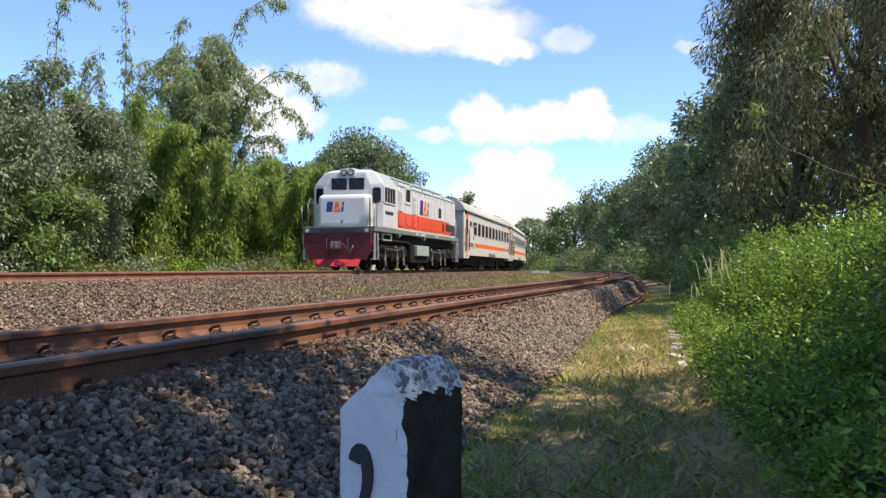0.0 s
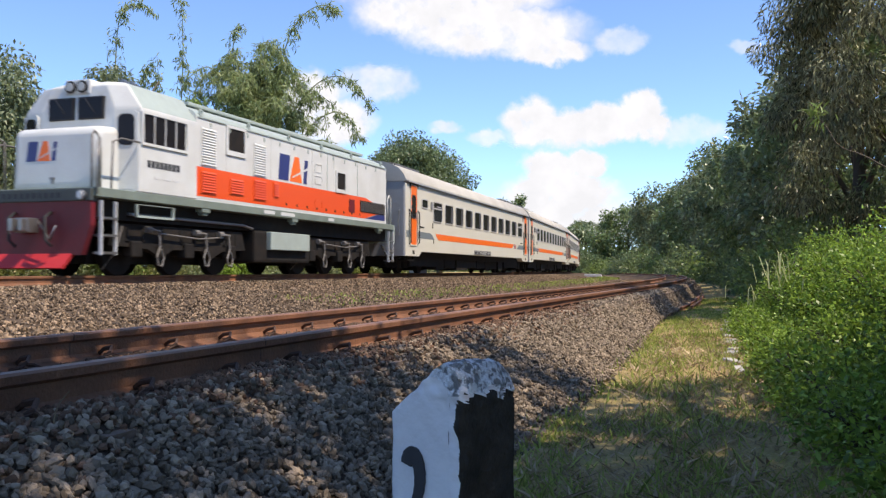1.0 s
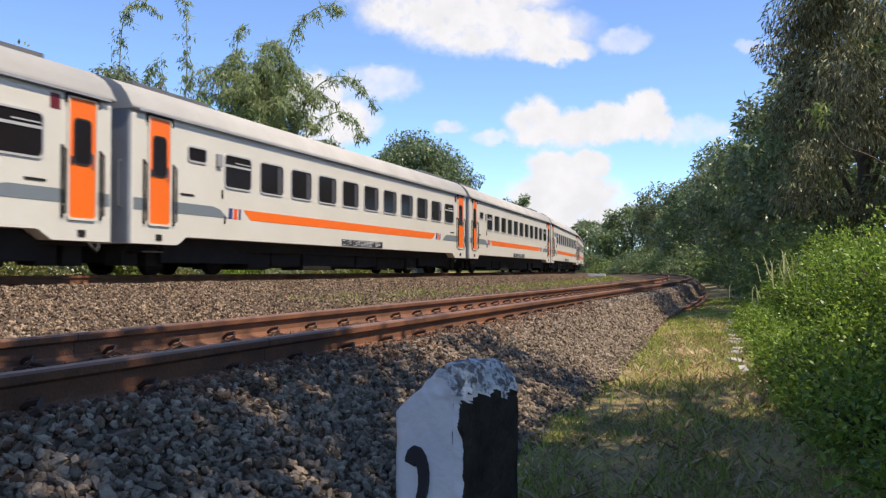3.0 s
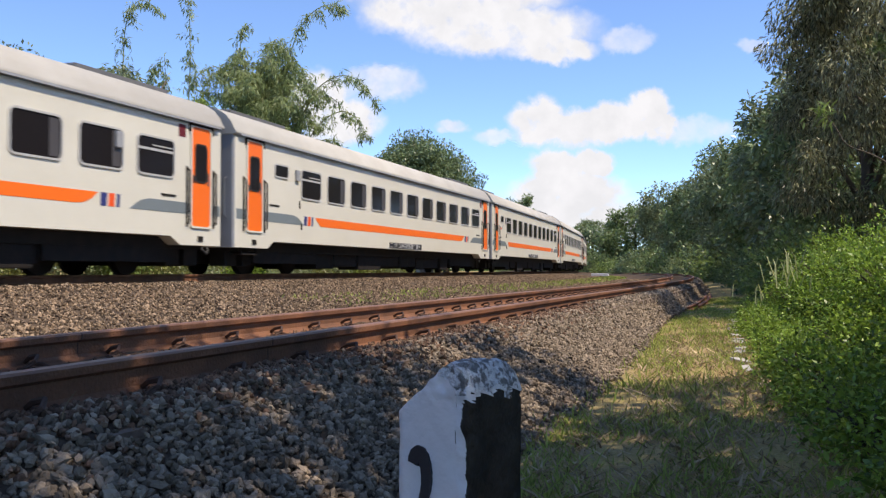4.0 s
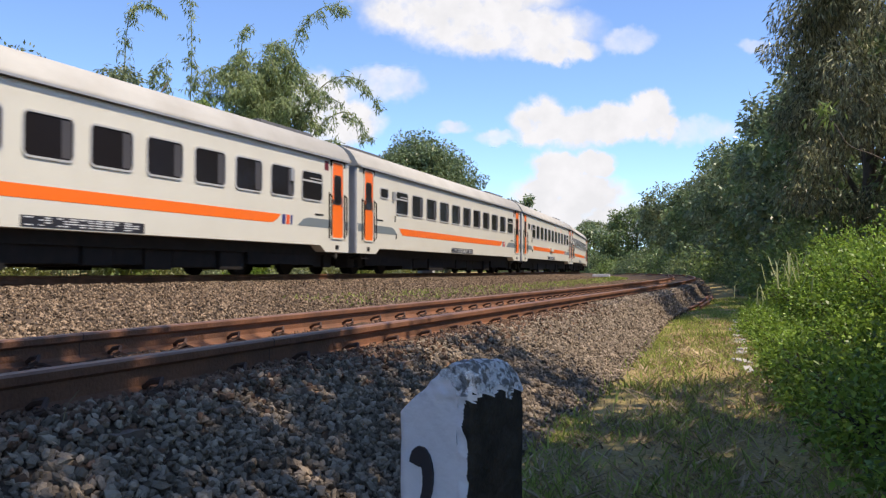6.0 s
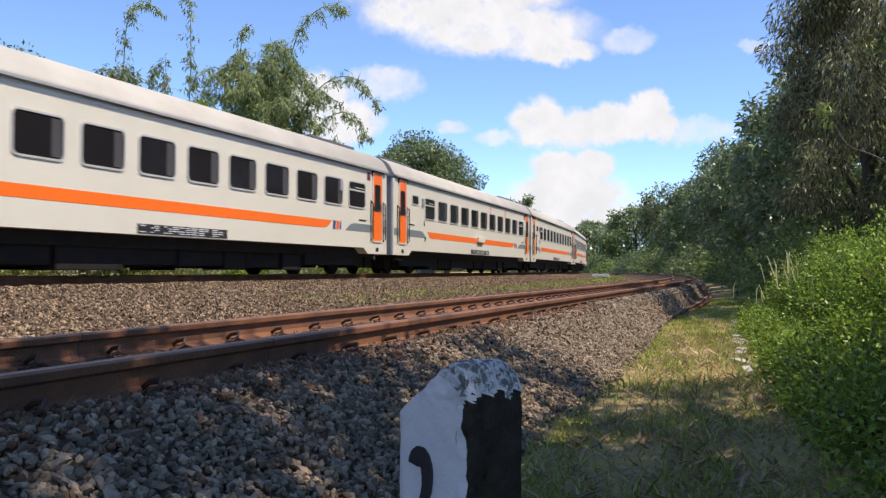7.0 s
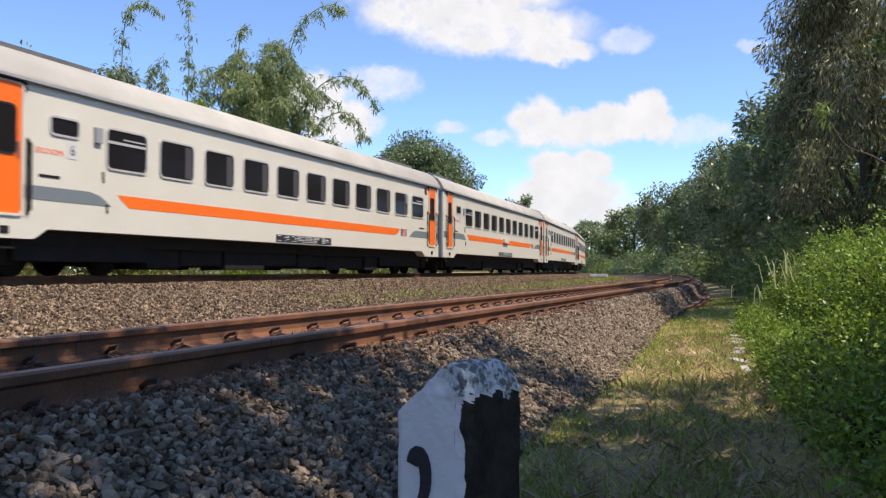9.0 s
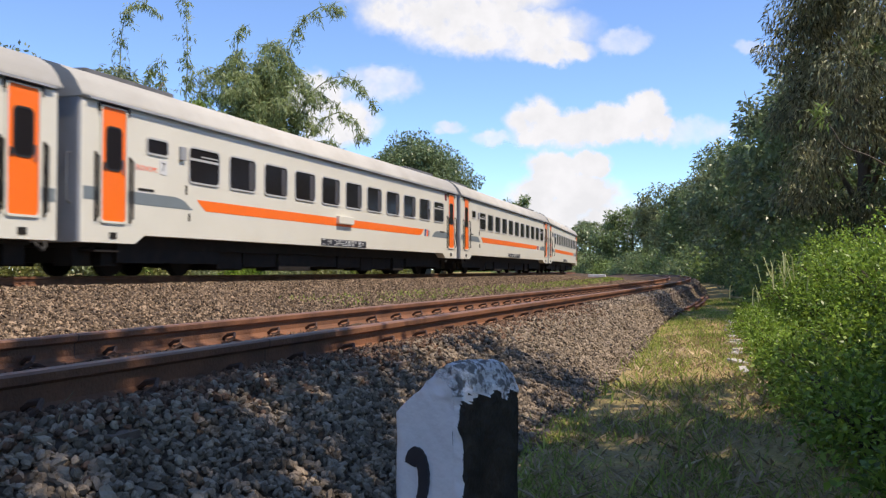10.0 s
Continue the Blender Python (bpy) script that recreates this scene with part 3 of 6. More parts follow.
    for sx in (-1, 1):
        box(bm, sx * 1.12, sx * 1.2, -8.9, -5.6, 0.24, 0.6)
        box(bm, sx * 1.12, sx * 1.2, 5.6, 8.9, 0.24, 0.6)
        for ya in (-9.9, -9.2, -5.4, 5.2, 8.9, 9.5):
            box(bm, sx * 0.7, sx * 1.1, ya, ya + 0.45, 0.18, 0.6, 0.02)
    for sx in (-1, 1):
        yy = -5.5
        while yy < 5.3:
            w = rngb.uniform(0.7, 1.7)
            box(bm, sx * 0.55, sx * rngb.uniform(1.08, 1.2), yy, min(yy + w, 5.6), rngb.uniform(0.10, 0.2), 0.72, 0.02)
            yy += w + rngb.uniform(0.02, 0.12)
    part("underframe", bm, DARK, c, "black underframe with equipment boxes")
    return c


def outline_part(name, pts, mat, parent, x0, x1, label=""):
    return part(name, prism(bmesh.new(), pts, "x", x0, x1), mat, parent, label)


def emblem(parent, to_world, size, depth):
    """The operator's mark as plain shapes: a broad dark bar, an orange wedge, a dark bar and a pale slash."""
    shapes = [(BLUE, [(0, 0), (0.40, 0), (0.47, 1), (0.06, 1)]),
              (ORANGE, [(0.46, 0), (0.98, 0), (0.84, 1), (0.66, 1)]),
              (BLUE, [(1.04, 0), (1.18, 0), (1.24, 0.95), (1.10, 0.95)]),
              (PALE, [(0.52, 0.16), (0.60, 0.16), (1.30, 0.62), (1.30, 0.72)])]
    for k, (mt, pts) in enumerate(shapes):
        bm = bmesh.new()
        d = depth + 0.002 * (k == 3)
        lo = [bm.verts.new(to_world(u * size, v * size, 0.0)) for u, v in pts]
        hi = [bm.verts.new(to_world(u * size, v * size, d)) for u, v in pts]
        n = len(pts)
        fs = [bm.faces.new(lo), bm.faces.new(hi)] + [bm.faces.new((lo[i], lo[(i + 1) % n], hi[(i + 1) % n], hi[i])) for i in range(n)]
        bmesh.ops.recalc_face_normals(bm, faces=fs)
        part("emblem_shape", bm, mt, parent)


def louvre(parent, x, y0, y1, z0, z1, mat, pitch=0.055):
    side = 1 if x > 0 else -1
    p = part("louvre_panel", B((min(x, x + side * 0.012), max(x, x + side * 0.012), y0, y1, z0, z1)), mat, parent)
    z = z0 + 0.04
    proto = None
    while z < z1 - 0.04:
        if proto is None:
            bm = prism(bmesh.new(), [(x + side * 0.012, 0.0), (x + side * 0.034, -0.006), (x + side * 0.012, 0.034)], "y", y0 + 0.04, y1 - 0.04)
            proto = part("slat", bm, mat, p)
            proto.matrix_basis = pose(0, 0, z)
        else:
            share("slat", proto, pose(0, 0, z), p)
        z += pitch
    return p


def rod(parent, name, pts, r=0.018, mat=None, label=""):
    return part(name, tube(bmesh.new(), pts, r, 7), mat or STEEL, parent, label, smooth=True)


def build_loco():
    """A three-axle-bogie diesel; rear coupling face at y = 0, front at y = -14.2, rail top at z = 0."""
    c = empty("locomotive", Matrix(), "white diesel locomotive with orange band and red front pilot", "locomotive")
    W = 1.27
    # frame and front beam
    frame_ = part("frame", B((-W - 0.03, W + 0.03, -14.12, -0.22, 1.36, 1.52), bevel=0.012), SILL, c, "grey-green side sill and deck")
    part("front_beam", B((-1.25, 1.25, -14.2, -14.0, 1.28, 1.50), bevel=0.02), BEAM, c, "grey-green front beam, darkened for shade")
    bm = bmesh.new()
    for k in range(10):
        box(bm, -0.62 + k * 0.13, -0.54 + k * 0.13, -14.206, -14.2, 1.34, 1.43)
    tagged(part("lettering", bm, INK, c), kind="stuff")
    for x in (-1.08, 1.08):
        bm = cyl(bmesh.new(), (x, -14.22, 1.38), 0.085, 0.07, "y", 18)
        lamp = part("marker_lamp", bm, STEEL, c, "small round marker lamp")
        part("lens", cyl(bmesh.new(), (x, -14.26, 1.38), 0.06, 0.02, "y", 16), PALE, lamp)
    # pilot: a plate that narrows downwards, with the plough below
    bm = bmesh.new()
    pts = [(-1.23, 1.28), (1.23, 1.28), (1.23, 0.86), (1.04, 0.36), (-1.04, 0.36), (-1.23, 0.86)]
    prism(bm, pts, "y", -14.17, -14.05)
    part("pilot", bm, RED, c, "red pilot plate, darkened for shade and dirt")
    bm = bmesh.new()
    v = [bm.verts.new(p) for p in ((-0.85, -14.16, 0.40), (0.85, -14.16, 0.40), (0.78, -14.34, 0.14), (-0.78, -14.34, 0.14), (-0.85, -14.06, 0.40), (0.85, -14.06, 0.40), (0.78, -14.28, 0.12), (-0.78, -14.28, 0.12))]
    for q in ((0, 1, 2, 3), (7, 6, 5, 4), (0, 4, 5, 1), (1, 5, 6, 2), (2, 6, 7, 3), (3, 7, 4, 0)):
        bm.faces.new([v[i] for i in q])
    bmesh.ops.recalc_face_normals(bm, faces=bm.faces)
    part("plough", bm, RED_SUNLIT, c, "red rail plough, brightened as if sunlit")
    bm = B((-0.14, 0.14, -14.42, -14.1, 0.74, 1.0), (-0.10, -0.02, -14.62, -14.4, 0.76, 0.98), (0.05, 0.13, -14.56, -14.4, 0.76, 0.98), bevel=0.02)
    part("coupler", bm, STEEL, c, "grimy steel knuckle coupler")
    rod(c, "uncoupling_lever", [(0.2, -14.24, 0.95), (0.5, -14.3, 0.62), (0.62, -14.3, 0.86)], 0.018, STEEL)
    for x in (-0.35, 0.42):
        rod(c, "brake_hose", [(x, -14.18, 1.1), (x, -14.34, 1.0), (x + 0.04, -14.36, 0.62), (x + 0.12, -14.3, 0.5)], 0.028, RUBBER)
    # nose
    bm = bmesh.new()
    box(bm, -0.93, 0.93, -13.68, -13.0, 1.52, 2.72)
    for q in bm.verts:
        if q.co.z > 2.5 and q.co.y < -13.3:
            q.co.z -= 0.06
            q.co.y += 0.05
    es = [e for e in bm.edges if all(q.co.y < -13.3 for q in e.verts) or all(q.co.z > 2.5 for q in e.verts)]
    bmesh.ops.bevel(bm, geom=es, offset=0.15, segments=4, affect="EDGES", profile=0.5)
    nose = part("nose", bm, WHITE, c, "rounded white short hood", smooth=False)
    for p in nose.data.polygons:
        p.use_smooth = p.area < 0.12
    emblem(nose, lambda u, v, d: (-0.60 + u * 1.5, -13.656 - d + 0.044 * v, 2.06 + v), 0.36, 0.006)
    part("nose_latch", B((-0.05, 0.05, -13.70, -13.67, 1.72, 1.76), (-0.02, 0.02, -13.70, -13.67, 1.64, 1.76)), STEEL, nose)
    # cab with splayed front corners and sloping roof sides
    def cab_ring(z, kx, dy):
        return [(x * kx, y + (dy if y < -12 else 0), z) for x, y in ((-0.82, -13.10), (0.82, -13.10), (1.3, -12.96), (1.3, -11.1), (-1.3, -11.1), (-1.3, -12.96))]
    bm = bmesh.new()
    rings = [[bm.verts.new(p) for p in cab_ring(z, kx, dy)] for z, kx, dy in ((1.52, 1, 0), (3.08, 1, 0.05), (3.52, 0.74, 0.10), (3.62, 0.55, 0.30))]
    for a, b in zip(rings, rings[1:]):
        for k in range(6):
            bm.faces.new((a[k], a[(k + 1) % 6], b[(k + 1) % 6], b[k]))
    bm.faces.new(rings[0][::-1])
    bm.faces.new(rings[-1])
    bmesh.ops.recalc_face_normals(bm, faces=bm.faces)
    bmesh.ops.bevel(bm, geom=list(bm.edges), offset=0.025, segments=2, affect="EDGES", profile=0.5)
    cab = part("cab", bm, WHITE, c, "white driver's cab")
    cab.data.materials.append(LOCO_ROOF)
    for p in cab.data.polygons:
        if p.normal.z > 0.35 and p.center.y > -12.72:
            p.material_index = 1
    for sx in (-1, 1):
        x0, x1 = (0.08, 0.58) if sx > 0 else (-0.58, -0.08)
        fr = part("windscreen", B((x0 - 0.03, x1 + 0.03, -13.095, -13.02, 2.88, 3.30), bevel=0.01), RUBBER, cab)
        part("pane", B((x0, x1, -13.102, -13.09, 2.91, 3.27)), GLASS, fr)
        rod(fr, "wiper", [(x0 + 0.1, -13.10, 3.30), (x0 + 0.34, -13.11, 3.0)], 0.008, RUBBER)
        # splayed corner with its door
        d = part("cab_door", prism(bmesh.new(), rounded(-0.22, 0.22, 1.58, 3.02, 0.1), "x", -0.02 if sx > 0 else -0.012, 0.012 if sx > 0 else 0.02), WHITE, cab, "narrow white cab door with a rounded window")
        d.matrix_basis = Matrix.Translation((sx * 1.065, -13.02, 0)) @ Matrix.Rotation(radians(-73.7 if sx > 0 else 73.7), 4, "Z")
        pn = part("pane", prism(bmesh.new(), rounded(-0.15, 0.15, 2.38, 2.95, 0.1), "x", -0.03, 0.03), GLASS, d)
        # side window: four sliding panes in a frame
        xw = sx * 1.3
        fr = part("side_window", ring(bmesh.new(), rounded(-12.92, -11.44, 2.39, 3.02, 0.03), rounded(-12.86, -11.50, 2.44, 2.97, 0.02), xw - sx * 0.02, xw + sx * 0.03), WHITE, cab)
        for k in range(4):
            a = -12.85 + 0.338 * k
            part("pane", B((min(xw, xw + sx * 0.012), max(xw, xw + sx * 0.012), a, a + 0.30, 2.445, 2.965)), GLASS, fr)
        for k in range(3):
            a = -12.55 + 0.338 * k
            part("mullion", B((min(xw, xw + sx * 0.024), max(xw, xw + sx * 0.024), a, a + 0.038, 2.445, 2.965)), ALU, fr)
        # number as plain bars
        bm = bmesh.new()
        for k in range(8):
            box(bm, min(xw, xw + sx * 0.006), max(xw, xw + sx * 0.006), -12.72 + 0.13 * k, -12.62 + 0.13 * k, 2.0, 2.13)
        tagged(part("lettering", bm, INK, cab, "row of black painted number bars"), kind="stuff")
        bm = bmesh.new()
        for k, w in enumerate((0.12, 0.2, 0.16)):
            box(bm, min(xw, xw + sx * 0.005), max(xw, xw + sx * 0.005), -12.5 + 0.28 * k, -12.5 + 0.28 * k + w, 1.80, 1.84)
        tagged(part("lettering", bm, PALE, cab), kind="stuff")
    # headlight pair in its housing
    hb = part("headlight_housing", B((-0.29, 0.27, -13.04, -12.62, 3.36, 3.64), bevel=0.03), WHITE, c, "white twin-headlight housing")
    for x in (-0.15, 0.11):
        bm = bmesh.new()
        cyl(bm, (x, -13.05, 3.50), 0.115, 0.06, "y", 20)
        h = part("headlight", bm, RUBBER, hb, "round headlight in a black rim")
        part("lens", cyl(bmesh.new(), (x, -13.085, 3.50), 0.08, 0.02, "y", 18), ALU, h)
    part("horn", tube(bmesh.new(), [(0.45, -12.0, 3.66), (0.45, -12.35, 3.70)], [0.03, 0.07], 10), STEEL, c, "roof horn")
    part("horn", tube(bmesh.new(), [(0.6, -12.0, 3.64), (0.6, -12.3, 3.67)], [0.03, 0.06], 10), STEEL, c)
    # long hood
    prof = [(W, 1.52), (W, 3.20), (W - 0.06, 3.30), (0.86, 3.46), (0.4, 3.53), (0, 3.55)]
    prof = prof + [(-x, z) for x, z in prof[-2::-1]]
    hood = part("hood", prism(bmesh.new(), prof, "y", -11.1, -0.85), WHITE, c, "long white engine hood")
    hood.data.materials.append(LOCO_ROOF)
    for p in hood.data.polygons:
        if p.normal.z > 0.45 and abs(p.normal.y) < 0.5:
            p.material_index = 1
    part("roof_walk", B((-0.75, 0.75, -10.6, -1.4, 3.54, 3.62), bevel=0.02), LOCO_ROOF, hood)
    for k, yy in enumerate((-3.2, -5.6)):
        bm = B((-0.6, 0.6, yy - 0.7, yy + 0.7, 3.61, 3.70), bevel=0.03)
        part("roof_fan_hatch", bm, LOCO_ROOF, hood)
    part("exhaust", cyl(bmesh.new(), (0.0, -7.6, 3.66), 0.16, 0.2, "z", 16), DARK, hood)
    eye = None
    for sx in (-1, 1):
        for yy in (-10.9, -9.0, -7.1, -5.3, -3.4, -1.2):
            m = pose(sx * (W - 0.03), yy, 3.30)
            if eye is None:
                eye = part("lifting_eye", ring(bmesh.new(), rounded(-0.06, 0.06, -0.06, 0.08, 0.04), rounded(-0.025, 0.025, -0.02, 0.045, 0.02), -0.015, 0.015), LOCO_ROOF, hood)
                eye.matrix_basis = m
            else:
                share("lifting_eye", eye, m, hood)
        xs = sx * W
        a, b = (xs, xs + sx * 0.004) if sx > 0 else (xs + sx * 0.004, xs)
        outline_part("orange_band", [(-11.08, 1.60), (-11.08, 2.20), (-2.45, 2.20), (-1.9, 2.10), (-0.95, 2.07), (-0.95, 1.82), (-1.7, 1.75), (-2.5, 1.60)], ORANGE_LOCO, hood, a, b, "broad orange band")
        outline_part("blue_flash", [(-2.44, 1.60), (-1.66, 1.742), (-0.95, 1.81), (-0.95, 1.60)], BLUE, hood, a, b, "blue corner flash")
        outline_part("white_line", [(-11.08, 1.555), (-11.08, 1.592), (-0.92, 1.592), (-0.92, 1.555)], PALE, hood, a, b)
        # panel seams, hatches, louvres
        for yy in (-9.98, -8.05, -5.9, -5.02, -4.6, -3.05):
            part("panel_seam", B((min(xs, xs + sx * 0.008), max(xs, xs + sx * 0.008), yy, yy + 0.016, 2.21, 3.18)), LOCO_ROOF if yy in (-3.05, -5.02) else WHITE, hood)
        for k in range(13):
            part("door_hinge", B((min(xs, xs + sx * 0.014), max(xs, xs + sx * 0.014), -10.6 + 0.74 * k, -10.55 + 0.74 * k, 3.04, 3.14)), LOCO_ROOF, hood)
        for k in range(9):
            part("door_latch", B((min(xs + sx * 0.004, xs + sx * 0.018), max(xs + sx * 0.004, xs + sx * 0.018), -7.3 + 0.55 * k, -7.26 + 0.55 * k, 1.66, 1.72)), INK, hood)
        for y0, w in ((-8.4, 0.5), (-7.6, 0.7), (-5.0, 0.35)):
            part("sill_plate", B((min(sx * 1.301, sx * 1.306), max(sx * 1.301, sx * 1.306), y0, y0 + w, 1.40, 1.48)), PALE, c)
        part("eave_strip", B((min(xs, xs + sx * 0.02), max(xs, xs + sx * 0.02), -11.05, -0.9, 3.19, 3.215)), LOCO_ROOF, hood)
        louvre(hood, xs, -10.95, -10.35, 2.22, 3.02, WHITE)
        louvre(hood, xs, -8.85, -8.25, 2.22, 2.98, WHITE)
        louvre(hood, xs + sx * 0.004, -10.95, -10.35, 1.66, 2.16, ORANGE_LOCO)
        louvre(hood, xs + sx * 0.004, -9.85, -9.25, 1.72, 2.08, ORANGE_LOCO)
        louvre(hood, xs + sx * 0.004, -8.85, -8.25, 1.68, 2.16, ORANGE_LOCO)
        louvre(hood, xs + sx * 0.004, -7.95, -7.65, 1.8, 2.16, ORANGE_LOCO)
        for y0, y1, z0, z1 in ((-9.92, -9.26, 2.66, 3.14), (-4.42, -3.90, 2.30, 2.74)):
            f2 = part("air_intake", ring(bmesh.new(), rounded(y0 - 0.08, y1 + 0.08, z0 - 0.1, z1 + 0.06, 0.02), rounded(y0, y1, z0, z1, 0.01), xs - sx * 0.01, xs + sx * 0.03), WHITE, hood, "framed dark air-intake screen")
            part("screen", B((min(xs, xs + sx * 0.012), max(xs, xs + sx * 0.012), y0, y1, z0, z1)), DARK, f2)
        g = part("radiator_screen", B((min(xs, xs + sx * 0.016), max(xs, xs + sx * 0.016), -2.85, -0.98, 1.78, 2.10)), DARK, hood, "dark slatted radiator screen")
        for k in range(15):
            part("slat", B((min(xs + sx * 0.016, xs + sx * 0.03), max(xs + sx * 0.016, xs + sx * 0.03), -2.80 + 0.12 * k, -2.77 + 0.12 * k, 1.80, 2.08)), GRIME, g)
        part("hatch", B((min(xs, xs + sx * 0.014), max(xs, xs + sx * 0.014), -3.62, -3.24, 1.72, 2.08), bevel=0.004), RED, hood)
        for y0, z0 in ((-5.75, 2.32), (-5.75, 2.62), (-5.75, 1.7)):
            part("foot_hatch", ring(bmesh.new(), rounded(y0, y0 + 0.42, z0, z0 + 0.22, 0.03), rounded(y0 + 0.02, y0 + 0.40, z0 + 0.02, z0 + 0.20, 0.02), xs, xs + sx * 0.012), ORANGE_LOCO if z0 < 2 else WHITE, hood)
        if sx > 0:
            emblem(hood, lambda u, v, d: (W + d, -7.68 + u * 2.0, 2.26 + v), 0.62, 0.006)
        else:
            emblem(hood, lambda u, v, d: (-W - d, -6.1 - u * 2.0, 2.26 + v), 0.62, 0.006)
        # hand rails on the front corner, the cab and the rear
        rod(c, "handrail", [(sx * 1.12, -14.02, 1.5), (sx * 1.12, -14.02, 2.42), (sx * 1.08, -13.9, 2.52), (sx * 1.04, -13.72, 2.42), (sx * 1.04, -13.7, 1.5)], 0.02, GRIME, "grey tube handrail")
        rod(c, "handrail", [(sx * 1.27, -13.7, 1.5), (sx * 1.29, -13.68, 2.35), (sx * 1.33, -13.5, 2.42), (sx * 1.33, -12.98, 2.42)], 0.018, GRIME)
        rod(c, "handrail", [(sx * 1.31, -14.12, 1.4), (sx * 1.33, -14.12, 2.3)], 0.016, STEEL)
        rod(c, "handrail", [(sx * 1.2, -0.3, 1.5), (sx * 1.2, -0.3, 2.3), (sx * 1.2, -0.42, 2.42), (sx * 1.2, -0.56, 2.3), (sx * 1.2, -0.56, 1.5)], 0.02, PALE, "white tube handrail")
        # steps
        for y0, y1, z0 in ((-14.0, -13.62, 0.36), (-0.72, -0.36, 0.36)):
            st = part("ladder", B((sx * 1.26, sx * 1.32, y0, y0 + 0.03, z0, 1.3), (sx * 1.26, sx * 1.32, y1, y1 + 0.03, z0, 1.3)), PALE, c, "pale steel side ladder")
            for k in range(3):
                part("step", B((sx * 1.12, sx * 1.34, y0 + 0.03, y1, z0 + 0.02 + 0.3 * k, z0 + 0.06 + 0.3 * k)), STEEL, st)
        part("sill_box", ring(bmesh.new(), rounded(-13.0, -11.85, 1.06, 1.30, 0.01), rounded(-12.96, -11.89, 1.1, 1.29, 0.01), sx * 1.24, sx * 1.29), LOCO_ROOF, c)
        for yy in (-10.9, -1.5, -7.0):
            part("jacking_pad", B((sx * 1.15, sx * 1.29, yy, yy + 0.3, 1.28, 1.37), (sx * 1.18, sx * 1.26, yy + 0.05, yy + 0.25, 1.22, 1.29)), SILL, c)
        # fuel tank boxes
        part("air_tank", B((sx * 0.9, sx * 1.24, -7.95, -5.95, 0.58, 1.0), bevel=0.02), LOCO_ROOF, c, "grey-green side tank")
    part("fuel_tank", B((-1.12, 1.12, -8.5, -5.7, 0.28, 1.02), bevel=0.06), DARK, c, "black fuel tank")
    part("underframe", B((-1.05, 1.05, -13.9, -0.4, 1.0, 1.36), (-0.42, 0.42, -13.3, -8.6, 0.22, 1.0), (-0.42, 0.42, -5.6, -1.4, 0.22, 1.0)), DARK, c)
    part("pipe_run", tube(bmesh.new(), [(1.1, -13.0, 1.12), (1.1, -9.0, 1.1), (1.12, -8.6, 1.04)], 0.03, 7), STEEL, c)
    # two three-axle bogies with brake gear
    for yc in (-11.0, -3.75):
        axles = [yc - 1.7, yc, yc + 1.6]
        bm = bmesh.new()
        for sx in (-1, 1):
            prism(bm, [(yc - 2.3, 0.55), (yc - 2.2, 0.95), (yc + 2.1, 0.95), (yc + 2.25, 0.55), (yc + 1.3, 0.5), (yc + 0.9, 0.34), (yc + 0.5, 0.5), (yc - 0.5, 0.5), (yc - 0.9, 0.34), (yc - 1.3, 0.5)], "x", sx * 0.90, sx * 1.02)
            for ya in axles:
                box(bm, sx * 0.88, sx * 1.08, ya - 0.16, ya + 0.16, 0.34, 0.64, 0.03)
                for e in (-0.24, 0.24):
                    cyl(bm, (sx * 0.98, ya + e, 0.76), 0.075, 0.24, "z", 12)
        bogie = part("bogie", bm, DARK, c, "grimy black three-axle bogie")
        for ya in axles:
            wheelset(bogie, ya, 0.457)
        for sx in (-1, 1):
            for ya in (yc - 1.25, yc + 0.35, yc + 1.25):
                part("brake_cylinder", tube(bmesh.new(), [(sx * 1.09, ya - 0.22, 0.86), (sx * 1.09, ya - 0.05, 0.86), (sx * 1.09, ya - 0.04, 0.86), (sx * 1.09, ya + 0.24, 0.85)], [0.06, 0.06, 0.025, 0.02], 10), GRIME, bogie, "dusty pale brake cylinder")
                bm = bmesh.new()
                tube(bm, [(sx * 1.09, ya + 0.2, 0.85), (sx * 1.1, ya + 0.22, 0.55), (sx * 1.1, ya + 0.12, 0.36), (sx * 1.1, ya + 0.16, 0.2), (sx * 1.1, ya + 0.28, 0.18), (sx * 1.1, ya + 0.34, 0.34), (sx * 1.1, ya + 0.26, 0.5)], 0.022, 7)
                part("brake_rigging", bm, GRIME, bogie, "worn steel brake hanger")
            part("sand_pipe", tube(bmesh.new(), [(sx * 1.05, yc - 2.1, 0.9), (sx * 1.0, yc - 2.25, 0.4), (sx * 0.7, yc - 2.2, 0.12)], 0.02, 6), GRIME, bogie)
            part("brake_rod", tube(bmesh.new(), [(sx * 1.1, yc - 1.0, 0.8), (sx * 1.1, yc + 0.3, 0.74), (sx * 1.1, yc + 1.2, 0.8)], 0.018, 6), GRIME, bogie)
    bm = B((-0.14, 0.14, -0.35, 0.02, 0.74, 1.0), bevel=0.02)
    part("coupler", bm, DARK, c)
    part("rear_plate", B((-1.3, 1.3, -0.3, -0.2, 0.95, 1.5)), LOCO_ROOF, c)
    return c


